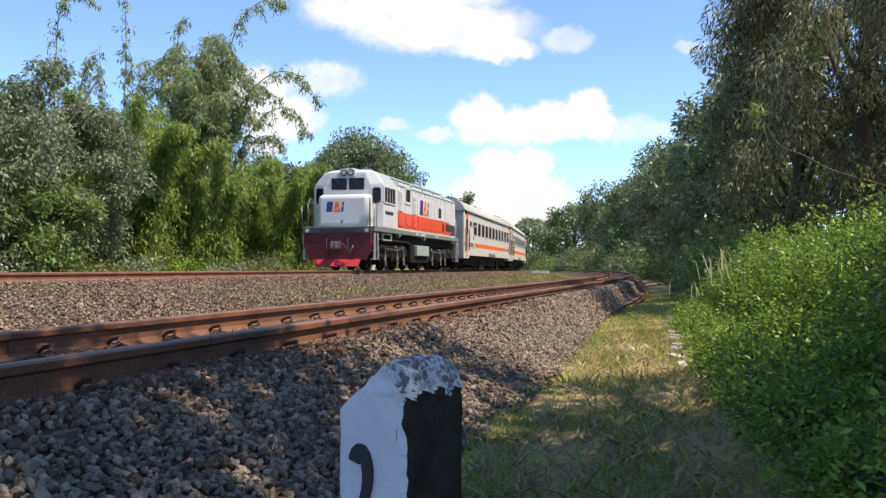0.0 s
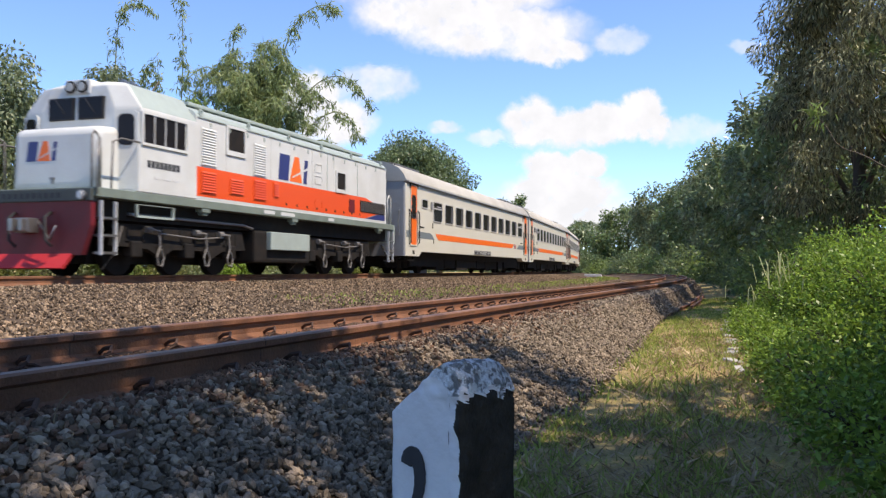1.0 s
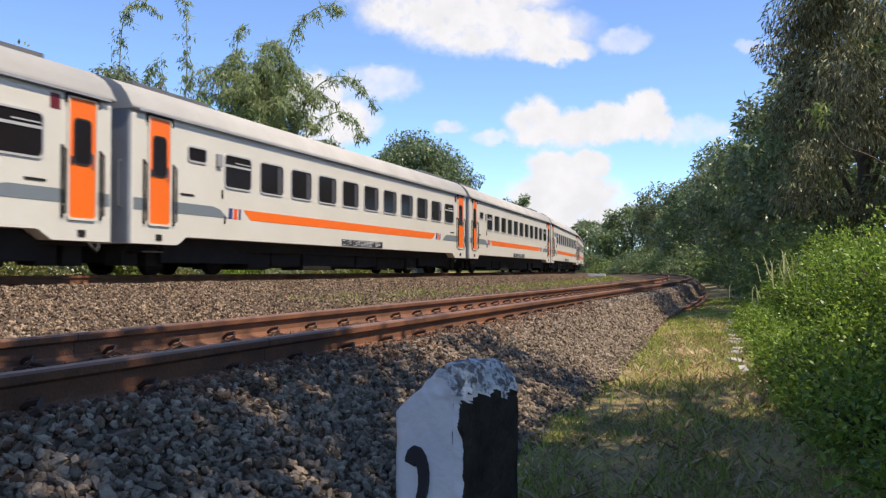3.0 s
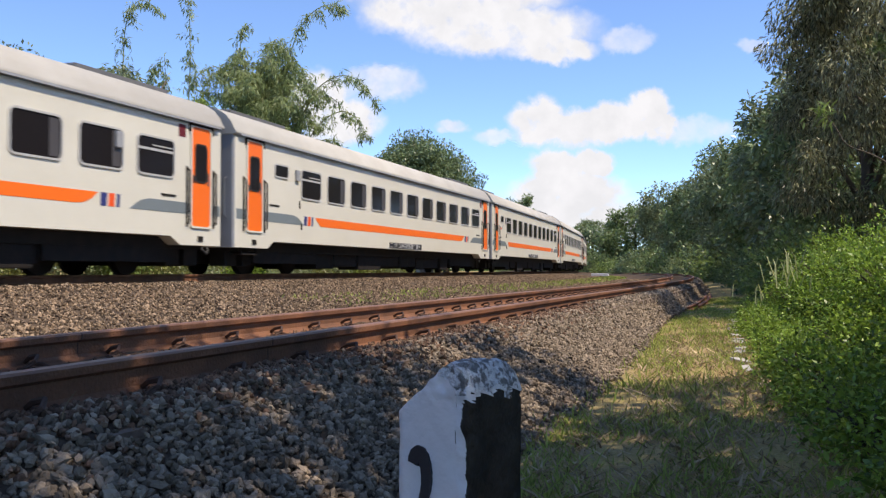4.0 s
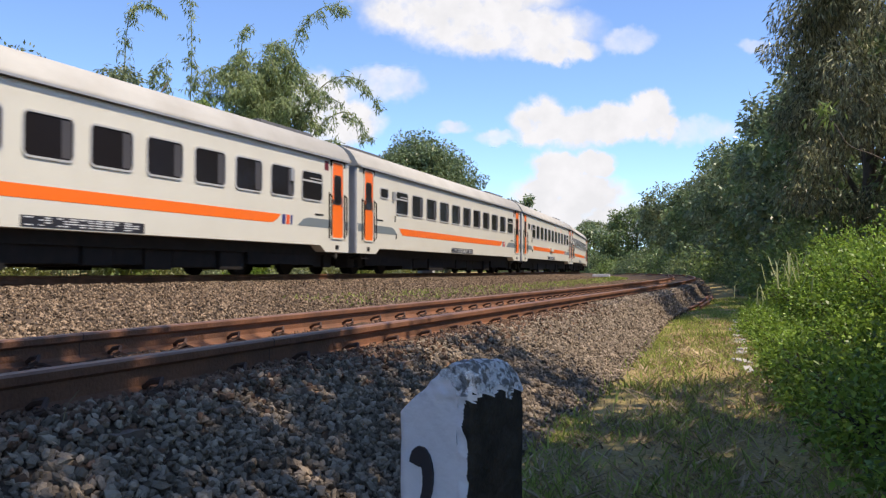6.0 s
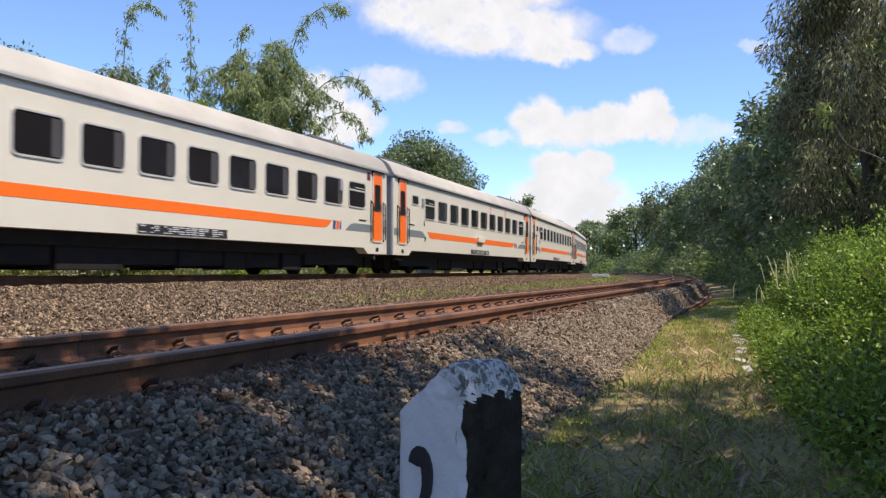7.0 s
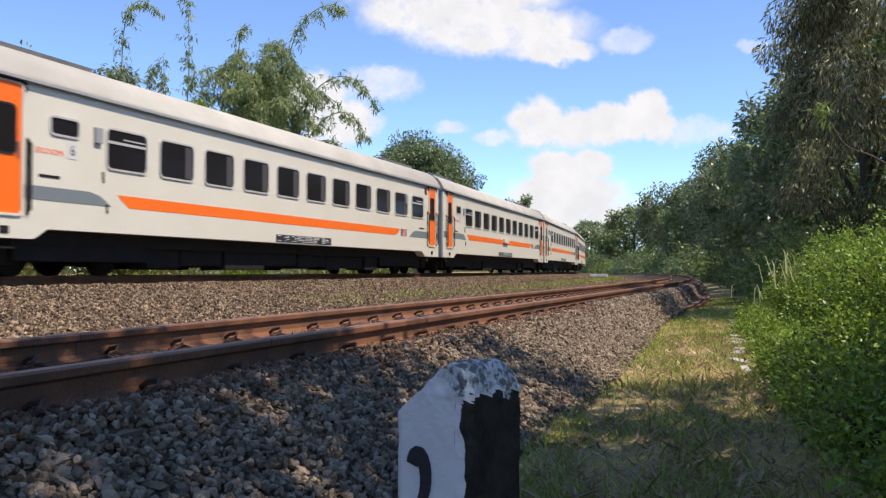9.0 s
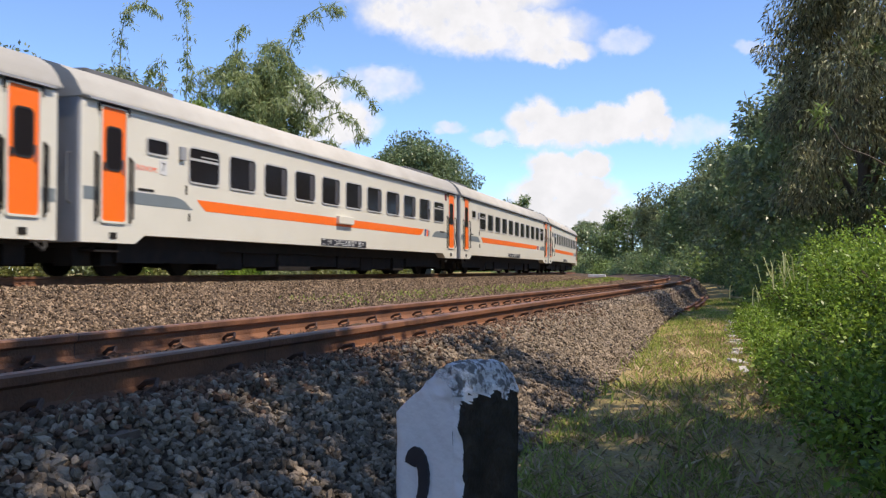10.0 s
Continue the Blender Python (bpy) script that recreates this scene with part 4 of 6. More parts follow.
# ---- vegetation ----
def trunk_mesh(rng, height, radius, limbs, spread, lean=(0, 0), top=0.75):
    bm = bmesh.new()
    pts = [Vector((lean[0] * k / 6 + rng.normal() * 0.03 * height * 0.2, lean[1] * k / 6 + rng.normal() * 0.03 * height * 0.2, height * top * k / 6 - 0.15)) for k in range(7)]
    tube(bm, pts, [radius * (1.15 - 0.14 * k) for k in range(7)], 10)
    ends = []
    for k in range(limbs):
        i = 2 + k % 4
        a = 2.4 * k + rng.uniform(-0.4, 0.4)
        r = spread * rng.uniform(0.5, 0.9)
        e = pts[i] + Vector((math.cos(a) * r, math.sin(a) * r, height * rng.uniform(0.18, 0.4)))
        m = pts[i].lerp(e, 0.5) + Vector((0, 0, 0.1 * height * rng.uniform(0, 1)))
        tube(bm, [pts[i], m, e], [radius * 0.42, radius * 0.26, radius * 0.1], 6)
        ends.append(e)
    return bm, pts, ends


def crown_points(rng, n, centre, radii, clumps, clump_r, shell=0.55):
    """Leaf places gathered in clumps within an uneven ellipsoid."""
    d = rng.normal(size=(clumps, 3))
    d /= np.linalg.norm(d, axis=1)[:, None]
    r = rng.uniform(shell, 1.0, clumps) ** 0.7 * rng.uniform(0.82, 1.12, clumps)
    C = np.array(centre) + d * r[:, None] * np.array(radii)
    w = rng.uniform(0.5, 1.5, clumps)
    idx = rng.choice(clumps, n, p=w / w.sum())
    o = rng.normal(size=(n, 3))
    o /= np.linalg.norm(o, axis=1)[:, None]
    o *= (rng.uniform(0, 1, n) ** 0.45)[:, None]
    P = C[idx] + o * np.array((1, 1, 0.7)) * (clump_r * w[idx] ** 0.5)[:, None]
    return P, o


def tree(x, y, height, radius, leaves, leaf=0.2, mat=None, seed=1, label="", squash=1.0, base=0.25, name="broadleaf_tree", z=None, droop=0.4, slim=0.45, clumps=None, group="", shoots=0, tuft=0.25):
    rng = np.random.default_rng(seed)
    z = float(ground_height(np.array(x), np.array(y))) if z is None else z
    t = empty(name, pose(x, y, z), label, "tree", group)
    bm, pts, ends = trunk_mesh(rng, height, 0.035 * height ** 0.85 + 0.05, 7, radius * 0.8)
    part("trunk", bm, BARK, t, "grey-brown trunk with limbs", smooth=True)
    rz = height * (1 - base) / 2 * squash
    clumps = clumps or int(26 + radius * 14)
    P, o = crown_points(rng, leaves, (0, 0, height - rz), (radius, radius, rz), clumps, radius * tuft)
    k = P[:, 2] > 0.05
    quads("crown", leaf_corners(rng, P[k], leaf, leaf * slim, droop, o[k]), mat or LEAF_MID, t)
    if shoots:
        k = P[:, 2] < height * 0.55
        Q = P[k][rng.choice(k.sum(), shoots)]
        Q = np.repeat(Q, 9, 0) + rng.normal(size=(shoots * 9, 3)) * 0.16
        tagged(quads("young_growth", leaf_corners(rng, Q, leaf, leaf * 0.25, 0.5), LEAF_BUSH, t), kind="stuff")
    return t


def bamboo(x, y, height, culms, reach, leaves, mat=None, seed=1, label="", leaf=0.28, z=None, spread=0.7, lean=(0, 0), low=0.25):
    """A clump of arching culms with feathery sprays."""
    rng = np.random.default_rng(seed)
    z = float(ground_height(np.array(x), np.array(y))) if z is None else z
    t = empty("bamboo_clump", pose(x, y, z), label, "bamboo", "bamboo clumps")
    L = []
    per = int(leaves * 1.6) // culms
    for c in range(culms):
        a = 2.399 * c + rng.uniform(-0.5, 0.5)
        h = height * rng.uniform(0.72, 1.0)
        r = reach * rng.uniform(0.35, 1.0)
        b = np.array((math.cos(a), math.sin(a))) * spread * rng.uniform(0.2, 1)
        u = np.linspace(0, 1, 9)
        bend = u ** 2.6 * r
        X = b[0] + (math.cos(a)) * bend + lean[0] * u ** 2
        Y = b[1] + (math.sin(a)) * bend + lean[1] * u ** 2
        Z = h * (u - 0.16 * u ** 5) - 0.1
        pts = np.stack([X, Y, Z], 1)
        bm = tube(bmesh.new(), pts.tolist(), [0.035 * (1 - 0.85 * k) + 0.004 for k in u], 5)
        part("culm", bm, CULM, t)
        # sprays: short side twigs with leaves hanging from them
        k = max(per // 22, 4)
        at = rng.uniform(low, 1.0, k) ** 0.8
        base = np.stack([np.interp(at, u, pts[:, i]) for i in range(3)], 1)
        tw = rng.normal(size=(k, 3)) * np.array((1, 1, 0.35))
        tw /= np.linalg.norm(tw, axis=1)[:, None]
        tl = rng.uniform(0.25, 0.9, k) * (1.25 - at) * height * 0.14
        f = rng.uniform(0.1, 1.0, (k, 22))
        P = base[:, None] + tw[:, None] * (tl[:, None] * f)[..., None] + np.array((0, 0, -0.25)) * (tl[:, None] * f ** 2)[..., None]
        L.append(P.reshape(-1, 3) + rng.normal(size=(k * 22, 3)) * 0.13)
    P = np.concatenate(L)
    quads("foliage", leaf_corners(rng, P, leaf, leaf * 0.18, 0.8), mat or LEAF_BAMBOO, t)
    return t


def smooth_line(pts, rounds=3):
    pts = np.asarray(pts, float)
    for _ in range(rounds):
        a, b = pts[:-1], pts[1:]
        q = np.stack([0.75 * a + 0.25 * b, 0.25 * a + 0.75 * b], 1).reshape(-1, 3)
        pts = np.concatenate([pts[:1], q, pts[-1:]])
    return pts


def plume_leaves(rng, line, twigs, u0, reach, per=10, hang=0.5):
    """Leaf places on short side twigs along a culm, longest a little behind its tip."""
    run = np.concatenate([[0], np.cumsum(np.linalg.norm(np.diff(line, axis=0), axis=1))])
    u = u0 + (1 - u0) * rng.uniform(0, 1, twigs)
    base = np.stack([np.interp(u * run[-1], run, line[:, i]) for i in range(3)], 1)
    d = rng.normal(size=(twigs, 3)) * np.array((1, 1, 0.45))
    d /= np.linalg.norm(d, axis=1)[:, None]
    v = (u - u0) / (1 - u0)
    tl = reach * rng.uniform(0.3, 1.2, twigs) * (0.25 + 3.0 * v * (1.12 - v))
    f = rng.uniform(0.25, 1.0, (twigs, per))
    P = base[:, None] + d[:, None] * (tl[:, None] * f)[..., None]
    P[..., 2] -= hang * tl[:, None] * f ** 2
    return P.reshape(-1, 3) + rng.normal(size=(twigs * per, 3)) * 0.05


def plume_bamboo(x, y, label, lines, seed, twigs, reach, mat, leaf=0.3, u0=0.45, radius=0.04, per=10):
    """Bamboo whose culms follow given lines of (sideways, away, up) from the clump's foot."""
    rng = np.random.default_rng(seed)
    z = float(ground_height(np.array(x), np.array(y)))
    t = empty("bamboo_clump", pose(x, y, z, 0, 0, YAW), label, "bamboo", "bamboo clumps")
    L = []
    for pts in lines:
        line = smooth_line(pts)
        k = np.linspace(0, 1, len(line))
        part("culm", tube(bmesh.new(), line.tolist(), [radius * (1 - 0.9 * q) + 0.004 for q in k], 5), CULM, t)
        L.append(plume_leaves(rng, line, twigs, u0, reach, per))
    quads("foliage", leaf_corners(rng, np.concatenate(L), leaf, leaf * 0.19, 0.8), mat, t)
    return t


def drooping_lines(seed, n, height, spread, droop):
    """Culms of a dense clump that rise, lean out and hang over at the tip."""
    rng = np.random.default_rng(seed)
    out = []
    for k in range(n):
        a = 2.399 * k
        r = spread * math.sqrt((k + 0.5) / n)
        h = height * (1 - 0.2 * (r / spread) ** 2) * rng.uniform(0.82, 1.06)
        r, droop_ = r * rng.uniform(0.75, 1.2), droop * rng.uniform(0.4, 1.5)
        c, q = math.cos(a), math.sin(a)
        out.append([(0.3 * c, 0.3 * q, -0.1), (0.35 * r * c, 0.35 * r * q, 0.5 * h), (0.8 * r * c, 0.8 * r * q, 0.88 * h), (1.1 * r * c, 1.1 * r * q, h), ((r + 0.6 * droop_) * c * 1.1, (r + 0.6 * droop_) * q * 1.1, h - 0.3 * droop_), ((r + droop_) * c * 1.1, (r + droop_) * q * 1.1, h - droop_)])
    return out


def shrub(x, y, rx, ry, h, leaves, leaf, mat, seed, label, name="shrub", z=None, thick=0.25, cat="shrub", slim=0.55, group=""):
    """A mound of stems and leaves, densest at its skin."""
    rng = np.random.default_rng(seed)
    z = float(ground_height(np.array(x), np.array(y))) if z is None else z
    t = empty(name, pose(x, y, z), label, cat, group)
    a = rng.uniform(0, 6.28318, leaves)
    e = np.arcsin(rng.uniform(-0.05, 1, leaves))
    r = 1 - thick * rng.uniform(0, 1, leaves) ** 1.3
    d = np.stack([np.cos(a) * np.cos(e), np.sin(a) * np.cos(e), np.sin(e)], 1)
    lump = 1 + 0.09 * np.sin(d[:, 0] * 17 + 2.1 * seed) * np.sin(d[:, 2] * 19 + d[:, 1] * 13) + 0.22 * np.sin(d[:, 0] * 7 + seed) * np.sin(d[:, 1] * 8 + 1.3 * seed) + 0.12 * np.sin(d[:, 2] * 11 + d[:, 0] * 9) + 0.05 * np.sin(d[:, 1] * 23)
    P = d * (r * lump)[:, None] * np.array((rx, ry, h))
    P += rng.normal(size=P.shape) * leaf * 0.9
    P[:, 2] = np.maximum(P[:, 2], 0.01)
    quads("leaves", leaf_corners(rng, P, leaf, leaf * slim, 0.15, d), mat, t)
    bm = bmesh.new()
    for k in range(14):
        b = 6.28318 * k / 14 + rng.uniform(-0.2, 0.2)
        q = rng.uniform(0.4, 0.85)
        tube(bm, [(0.1 * math.cos(b) * rx, 0.1 * math.sin(b) * ry, -0.05), (0.5 * q * math.cos(b) * rx, 0.5 * q * math.sin(b) * ry, 0.45 * h), (q * math.cos(b) * rx, q * math.sin(b) * ry, 0.7 * h)], [0.02, 0.014, 0.006], 5)
    part("branchwork", bm, BARK, t)
    return t


def bare_branch(parent, pts, seed):
    """A pale bare branch that ends in a spray of bright young leaves."""
    rng = np.random.default_rng(seed)
    line = smooth_line(pts)
    part("bare_branch", tube(bmesh.new(), line.tolist(), [0.018 - 0.012 * k / len(line) for k in range(len(line))], 6), BARK, parent, "pale bare branch reaching out of the shade", smooth=True)
    P = np.concatenate([np.repeat(line[-1:], 26, 0), line[-9:-1:2].repeat(3, 0)])
    P = P + rng.normal(size=P.shape) * np.array((0.13, 0.1, 0.05))
    quads("young_leaves", leaf_corners(rng, P, 0.22, 0.04, 0.15), LEAF_MID, parent)


def palm(x, y, height, seed):
    """A far coconut palm: slim trunk and a head of arching feathered fronds."""
    rng = np.random.default_rng(seed)
    z = float(ground_height(np.array(x), np.array(y)))
    t = empty("palm_tree", pose(x, y, z), "distant coconut palm rising over the bank trees", "palm", "distant palms")
    part("trunk", tube(bmesh.new(), [(0, 0, -0.2), (0.3, 0, height * 0.5), (0.2, 0.2, height - 1.2)], [0.22, 0.16, 0.12], 7), BARK, t)
    L = []
    for k in range(16):
        a = 2.399 * k
        up = rng.uniform(0.1, 1.5)
        line = smooth_line([(0.2, 0.2, height - 1.2), (0.2 + 1.2 * math.cos(a), 0.2 + 1.2 * math.sin(a), height - 1.2 + up), (0.2 + 2.9 * math.cos(a), 0.2 + 2.9 * math.sin(a), height - 2.2 + 0.8 * up)], 2)
        L.append(np.repeat(line, 7, 0))
    P = np.concatenate(L)
    quads("fronds", leaf_corners(rng, P, 0.8, 0.12, 0.6), LEAF_MANGO, t)
    return t


def plant_bank():
    """Creeper-covered mounds stepping up from the path edge, with hollows between them."""
    rng = random.Random(8)
    k = 0
    y = 2.4
    while y < 17.5:
        xe = float(np.interp(y, [2.4, 5, 8.7, 12, 17], [0.32, 0.13, 0.0, -0.2, -0.45]))
        for name, off, rx, ry, h, n, leaf, cat, label, group in (
                ("edge_weeds", 0.30, 0.32, 0.62, 0.30, 2500, 0.042, "weeds", "low leafy weeds at the edge of the path", "weeds at the path edge"),
                ("shrub", 0.85, 0.50, 0.62, 0.66, 3600, 0.05, "shrub", "leafy green shrub in a hollow of the bank", "shrubs on the bank"),
                ("shrub", 1.45, 0.80, 0.95, 1.16, 5600, 0.055, "shrub", "bright green creeper-covered shrub on the bank", "shrubs on the bank"),
                ("shrub", 2.6, 1.0, 1.1, 1.0, 3000, 0.07, "shrub", "bright green creeper-covered shrub on the bank", "shrubs on the bank")):
            if name == "shrub" and off < 1:
                if int(y * 3) % 2:
                    continue
                if 4.2 < y < 9.2:
                    h *= 0.62
            q = rng.uniform(0.84, 1.1)
            shrub(xe + off + (0.18 if off > 1 and 4.2 < y < 9.2 else 0.0) + rng.uniform(-0.08, 0.08), y + rng.uniform(-0.25, 0.25), rx * q, ry * q, h * rng.uniform(0.88, 1.08), n, leaf, LEAF_BUSH, 200 + k, label, name, cat=cat, group=group, thick=0.45)
            k += 1
        y += 1.08


def plant_trees():
    dark = "dense dark-leaved broadleaf tree behind the railway"
    feather = "feathery yellow-green bamboo clump behind the railway"
    # behind the far track
    tree(-20.0, 14.0, 6.6, 3.4, 14000, 0.21, LEAF_GREY, 1, dark, base=0.02, droop=0.7)
    tree(-20.3, 19.8, 6.9, 3.2, 30000, 0.17, LEAF_GREY, 2, dark, base=0.02, droop=0.7)
    tree(-19.6, 24.8, 7.1, 2.8, 34000, 0.165, LEAF_GREY, 9, dark, base=0.02, droop=0.7)
    tree(-18.2, 22.0, 3.6, 1.9, 7000, 0.2, LEAF_MID, 11, "low mid-green tree at the foot of the trees", base=0.02)
    bamboo(-20.0, 29.4, 8.6, 22, 2.6, 26000, LEAF_BAMBOO, 3, feather, low=0.05, spread=1.3)
    bamboo(-18.8, 33.0, 6.0, 20, 2.4, 22000, LEAF_BAMBOO, 4, feather, low=0.03, spread=1.4)
    bamboo(-18.6, 38.5, 6.6, 22, 2.8, 24000, LEAF_BAMBOO, 6, feather, low=0.03, spread=1.6)
    plume_bamboo(-21.3, 36.75, "tall dense bamboo clump with drooping feathery crown", drooping_lines(5, 38, 10.9, 1.75, 1.1), 5, 90, 0.72, LEAF_BAMBOO_DARK, u0=0.42)
    plume_bamboo(-21.2, 37.0, "bamboo with long culms arching out over the coaches",
                 [[(0.2, 0, 0), (0.5, 0, 6), (0.9, 0, 10.2), (1.6, 0, 12.1), (2.8, 0, 12.9), (3.8, 0, 12.3)],
                  [(0.3, 0.2, 0), (0.8, 0.2, 5), (1.8, 0.2, 8.6), (3.2, 0.2, 9.7), (4.4, 0.2, 9.2), (5.0, 0.2, 8.1)],
                  [(0.3, -0.2, 0), (0.9, -0.2, 4), (2.0, -0.2, 7.0), (3.4, -0.2, 8.0), (4.2, -0.2, 7.4), (4.5, -0.2, 6.6)],
                  [(0.1, 0.3, 0), (0.6, 0.3, 5), (1.3, 0.3, 8), (2.4, 0.3, 8.9), (3.2, 0.3, 8.3)],
                  [(0.4, -0.3, 0), (1.0, -0.3, 4), (2.1, -0.3, 6.4), (3.0, -0.3, 6.6), (3.6, -0.3, 5.8)],
                  [(-0.6, 0, 0), (-0.9, 0, 6), (-1.3, 0, 10.2), (-1.2, 0, 11.6), (-0.7, 0, 11.9)]], 12, 95, 0.5, LEAF_BAMBOO_DARK, u0=0.4, per=9)
    plume_bamboo(-27.5, 34.65, "slender bamboo culm hooked over at its tip", [[(0, 0, 0), (0.1, 0, 6), (0.2, 0, 10.4), (0.3, 0, 12.0), (0.9, 0, 13.1), (1.9, 0, 12.3)], [(0.2, 0.1, 0), (0.9, 0.1, 7), (1.5, 0.1, 9.9), (1.9, 0.1, 10.1)]], 14, 70, 0.42, LEAF_BAMBOO_DARK, u0=0.6, per=8)
    plume_bamboo(-24.6, 35.6, "straight wispy bamboo spire above the trees", [[(0, 0, 0), (0.1, 0, 7), (0.25, 0, 11), (0.0, 0, 14.2)], [(-0.2, 0.1, 0), (-0.7, 0.1, 6), (-1.0, 0.1, 10.4)]], 15, 60, 0.36, LEAF_BAMBOO_DARK, u0=0.55, per=8)
    bamboo(-18.8, 44.5, 5.8, 18, 2.4, 18000, LEAF_BAMBOO, 13, feather, low=0.03, spread=1.4)
    tree(-21.5, 45.0, 6.8, 2.8, 12000, 0.26, LEAF_DARK, 7, "dark tree between bamboo clumps", base=0.03)
    tree(-22.0, 51.5, 6.2, 3.0, 10000, 0.28, LEAF_MID, 16, "mid-green tree behind the coaches", base=0.03)
    tree(-23.1, 61.8, 9.6, 4.5, 60000, 0.25, LEAF_MANGO, 8, "rounded dark mango tree rising over the coaches", base=0.15, clumps=190, slim=0.5)
    tree(-24.5, 72.0, 7.0, 3.6, 9000, 0.32, LEAF_DARK, 17, "dark tree behind the mango tree", base=0.1)
    tree(-37, 146, 13.4, 3.2, 7000, 0.5, LEAF_DARK, 18, "distant round-topped tree behind the coaches", base=0.1)
    for k in range(8):
        tree(-25.5 - (k % 2), 17.0 + 5.2 * k, 6.3 + 0.5 * (k % 3), 3.0, 5000, 0.38, (LEAF_DARK, LEAF_MID)[k % 2], 160 + k, "dense tree in the thicket behind the line", base=0.0)
    shrub(-15.9, 26.4, 0.75, 0.7, 0.85, 2600, 0.11, LEAF_BUSH, 71, "small bright green bush beside the running line", cat="bush")
    for k in range(13):
        shrub(-16.6 - 0.5 * (k % 3), 15.0 + 2.6 * k, 0.9, 1.5, 0.75 + 0.3 * ((k * 7) % 3) / 2, 1800, 0.12, LEAF_WEED if k % 2 else LEAF_GREY, 80 + k, "low weeds along the far side of the line", "undergrowth", cat="undergrowth", group="undergrowth behind the line")
    # right of the near track
    tall = "tall shady tree with drooping leaves over the path"
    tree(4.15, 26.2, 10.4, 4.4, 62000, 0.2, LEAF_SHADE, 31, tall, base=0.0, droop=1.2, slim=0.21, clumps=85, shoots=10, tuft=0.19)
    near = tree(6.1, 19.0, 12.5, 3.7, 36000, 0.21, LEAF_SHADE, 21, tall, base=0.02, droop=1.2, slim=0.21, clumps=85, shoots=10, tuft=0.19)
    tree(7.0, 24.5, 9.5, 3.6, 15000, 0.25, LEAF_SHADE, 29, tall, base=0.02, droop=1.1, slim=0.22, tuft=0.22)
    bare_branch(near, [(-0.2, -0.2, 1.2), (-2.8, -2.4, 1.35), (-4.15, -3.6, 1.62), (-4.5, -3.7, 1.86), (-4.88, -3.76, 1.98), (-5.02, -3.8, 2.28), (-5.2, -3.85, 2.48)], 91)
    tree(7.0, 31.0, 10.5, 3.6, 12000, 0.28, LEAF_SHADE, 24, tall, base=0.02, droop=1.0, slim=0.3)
    # added crowns outside the view, placed and thinned to cast the foreground shade
    over = "unseen leafy tree added to shade the stones, path and bank"
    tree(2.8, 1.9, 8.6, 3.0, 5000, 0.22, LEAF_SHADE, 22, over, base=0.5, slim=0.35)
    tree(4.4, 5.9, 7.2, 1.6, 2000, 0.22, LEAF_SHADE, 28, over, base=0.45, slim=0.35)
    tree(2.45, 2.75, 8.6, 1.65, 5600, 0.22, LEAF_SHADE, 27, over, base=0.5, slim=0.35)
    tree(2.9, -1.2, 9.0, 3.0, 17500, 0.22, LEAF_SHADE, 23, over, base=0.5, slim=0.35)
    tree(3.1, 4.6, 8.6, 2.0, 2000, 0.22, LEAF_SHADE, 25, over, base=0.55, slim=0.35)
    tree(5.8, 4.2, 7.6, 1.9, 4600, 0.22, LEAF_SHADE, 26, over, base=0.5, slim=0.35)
    wall = "leafy tree on the bank along the bend"
    for k, (s, d, h, r) in enumerate([(33, 3.6, 7.0, 3.0), (39, 3.2, 6.0, 2.8), (46, 3.2, 7.2, 3.2), (55, 3.0, 7.4, 3.4), (66, 2.4, 8.4, 3.8), (79, 2.6, 8.6, 4.0), (94, 3.0, 9.4, 4.4), (112, 3.5, 9.6, 4.8), (132, 3.5, 10.5, 5.2), (156, 2.0, 10.5, 5.5), (185, 0.0, 8.6, 5.0), (215, -6, 8.0, 5), (245, -14, 7.6, 5), (270, -26, 7.6, 5)]):
        p, th = along(s, d)
        tree(p.x, p.y, h * (1.38 - 0.0016 * s), r * 1.1, 9000, 0.23 + s * 0.0028, (LEAF_DARK, LEAF_MANGO, LEAF_GREY)[k % 3], 40 + k, wall, base=0.0)
    # mostly the dark leaf colour, standing in for the shady hollow under the trees
    for k in range(12):
        p, th = along(25 + 4.2 * k, 0.9 + 0.3 * math.sin(k * 2.1))
        shrub(p.x, p.y, 1.2, 2.4, 1.5 + 0.5 * math.sin(k * 1.7), 2600, 0.16 + 0.004 * k, LEAF_DARK if k % 3 else LEAF_MID, 120 + k, "leafy undergrowth at the foot of the bank trees", "undergrowth", cat="undergrowth", group="undergrowth on the bank")
    for k in range(15):
        p, th = along(74 + 13 * k, 1.5 - 0.1 * k * k)
        shrub(p.x, p.y, 3.2, 7.0, 3.0 + 0.8 * math.sin(k * 1.9), 2600, 0.34 + 0.012 * k, (LEAF_MID, LEAF_DARK, LEAF_BAMBOO_DARK)[k % 3], 140 + k, "leafy undergrowth at the foot of the bank trees", "undergrowth", cat="undergrowth", group="undergrowth on the bank", z=0.0)
    plant_bank()
    for k, (x, y, h) in enumerate(((-39.8, 229.6, 12.4), (-36.0, 232.0, 11.4), (-42.5, 236.0, 12.8), (-34.0, 226.0, 11.8))):
        palm(x, y, h, 300 + k)


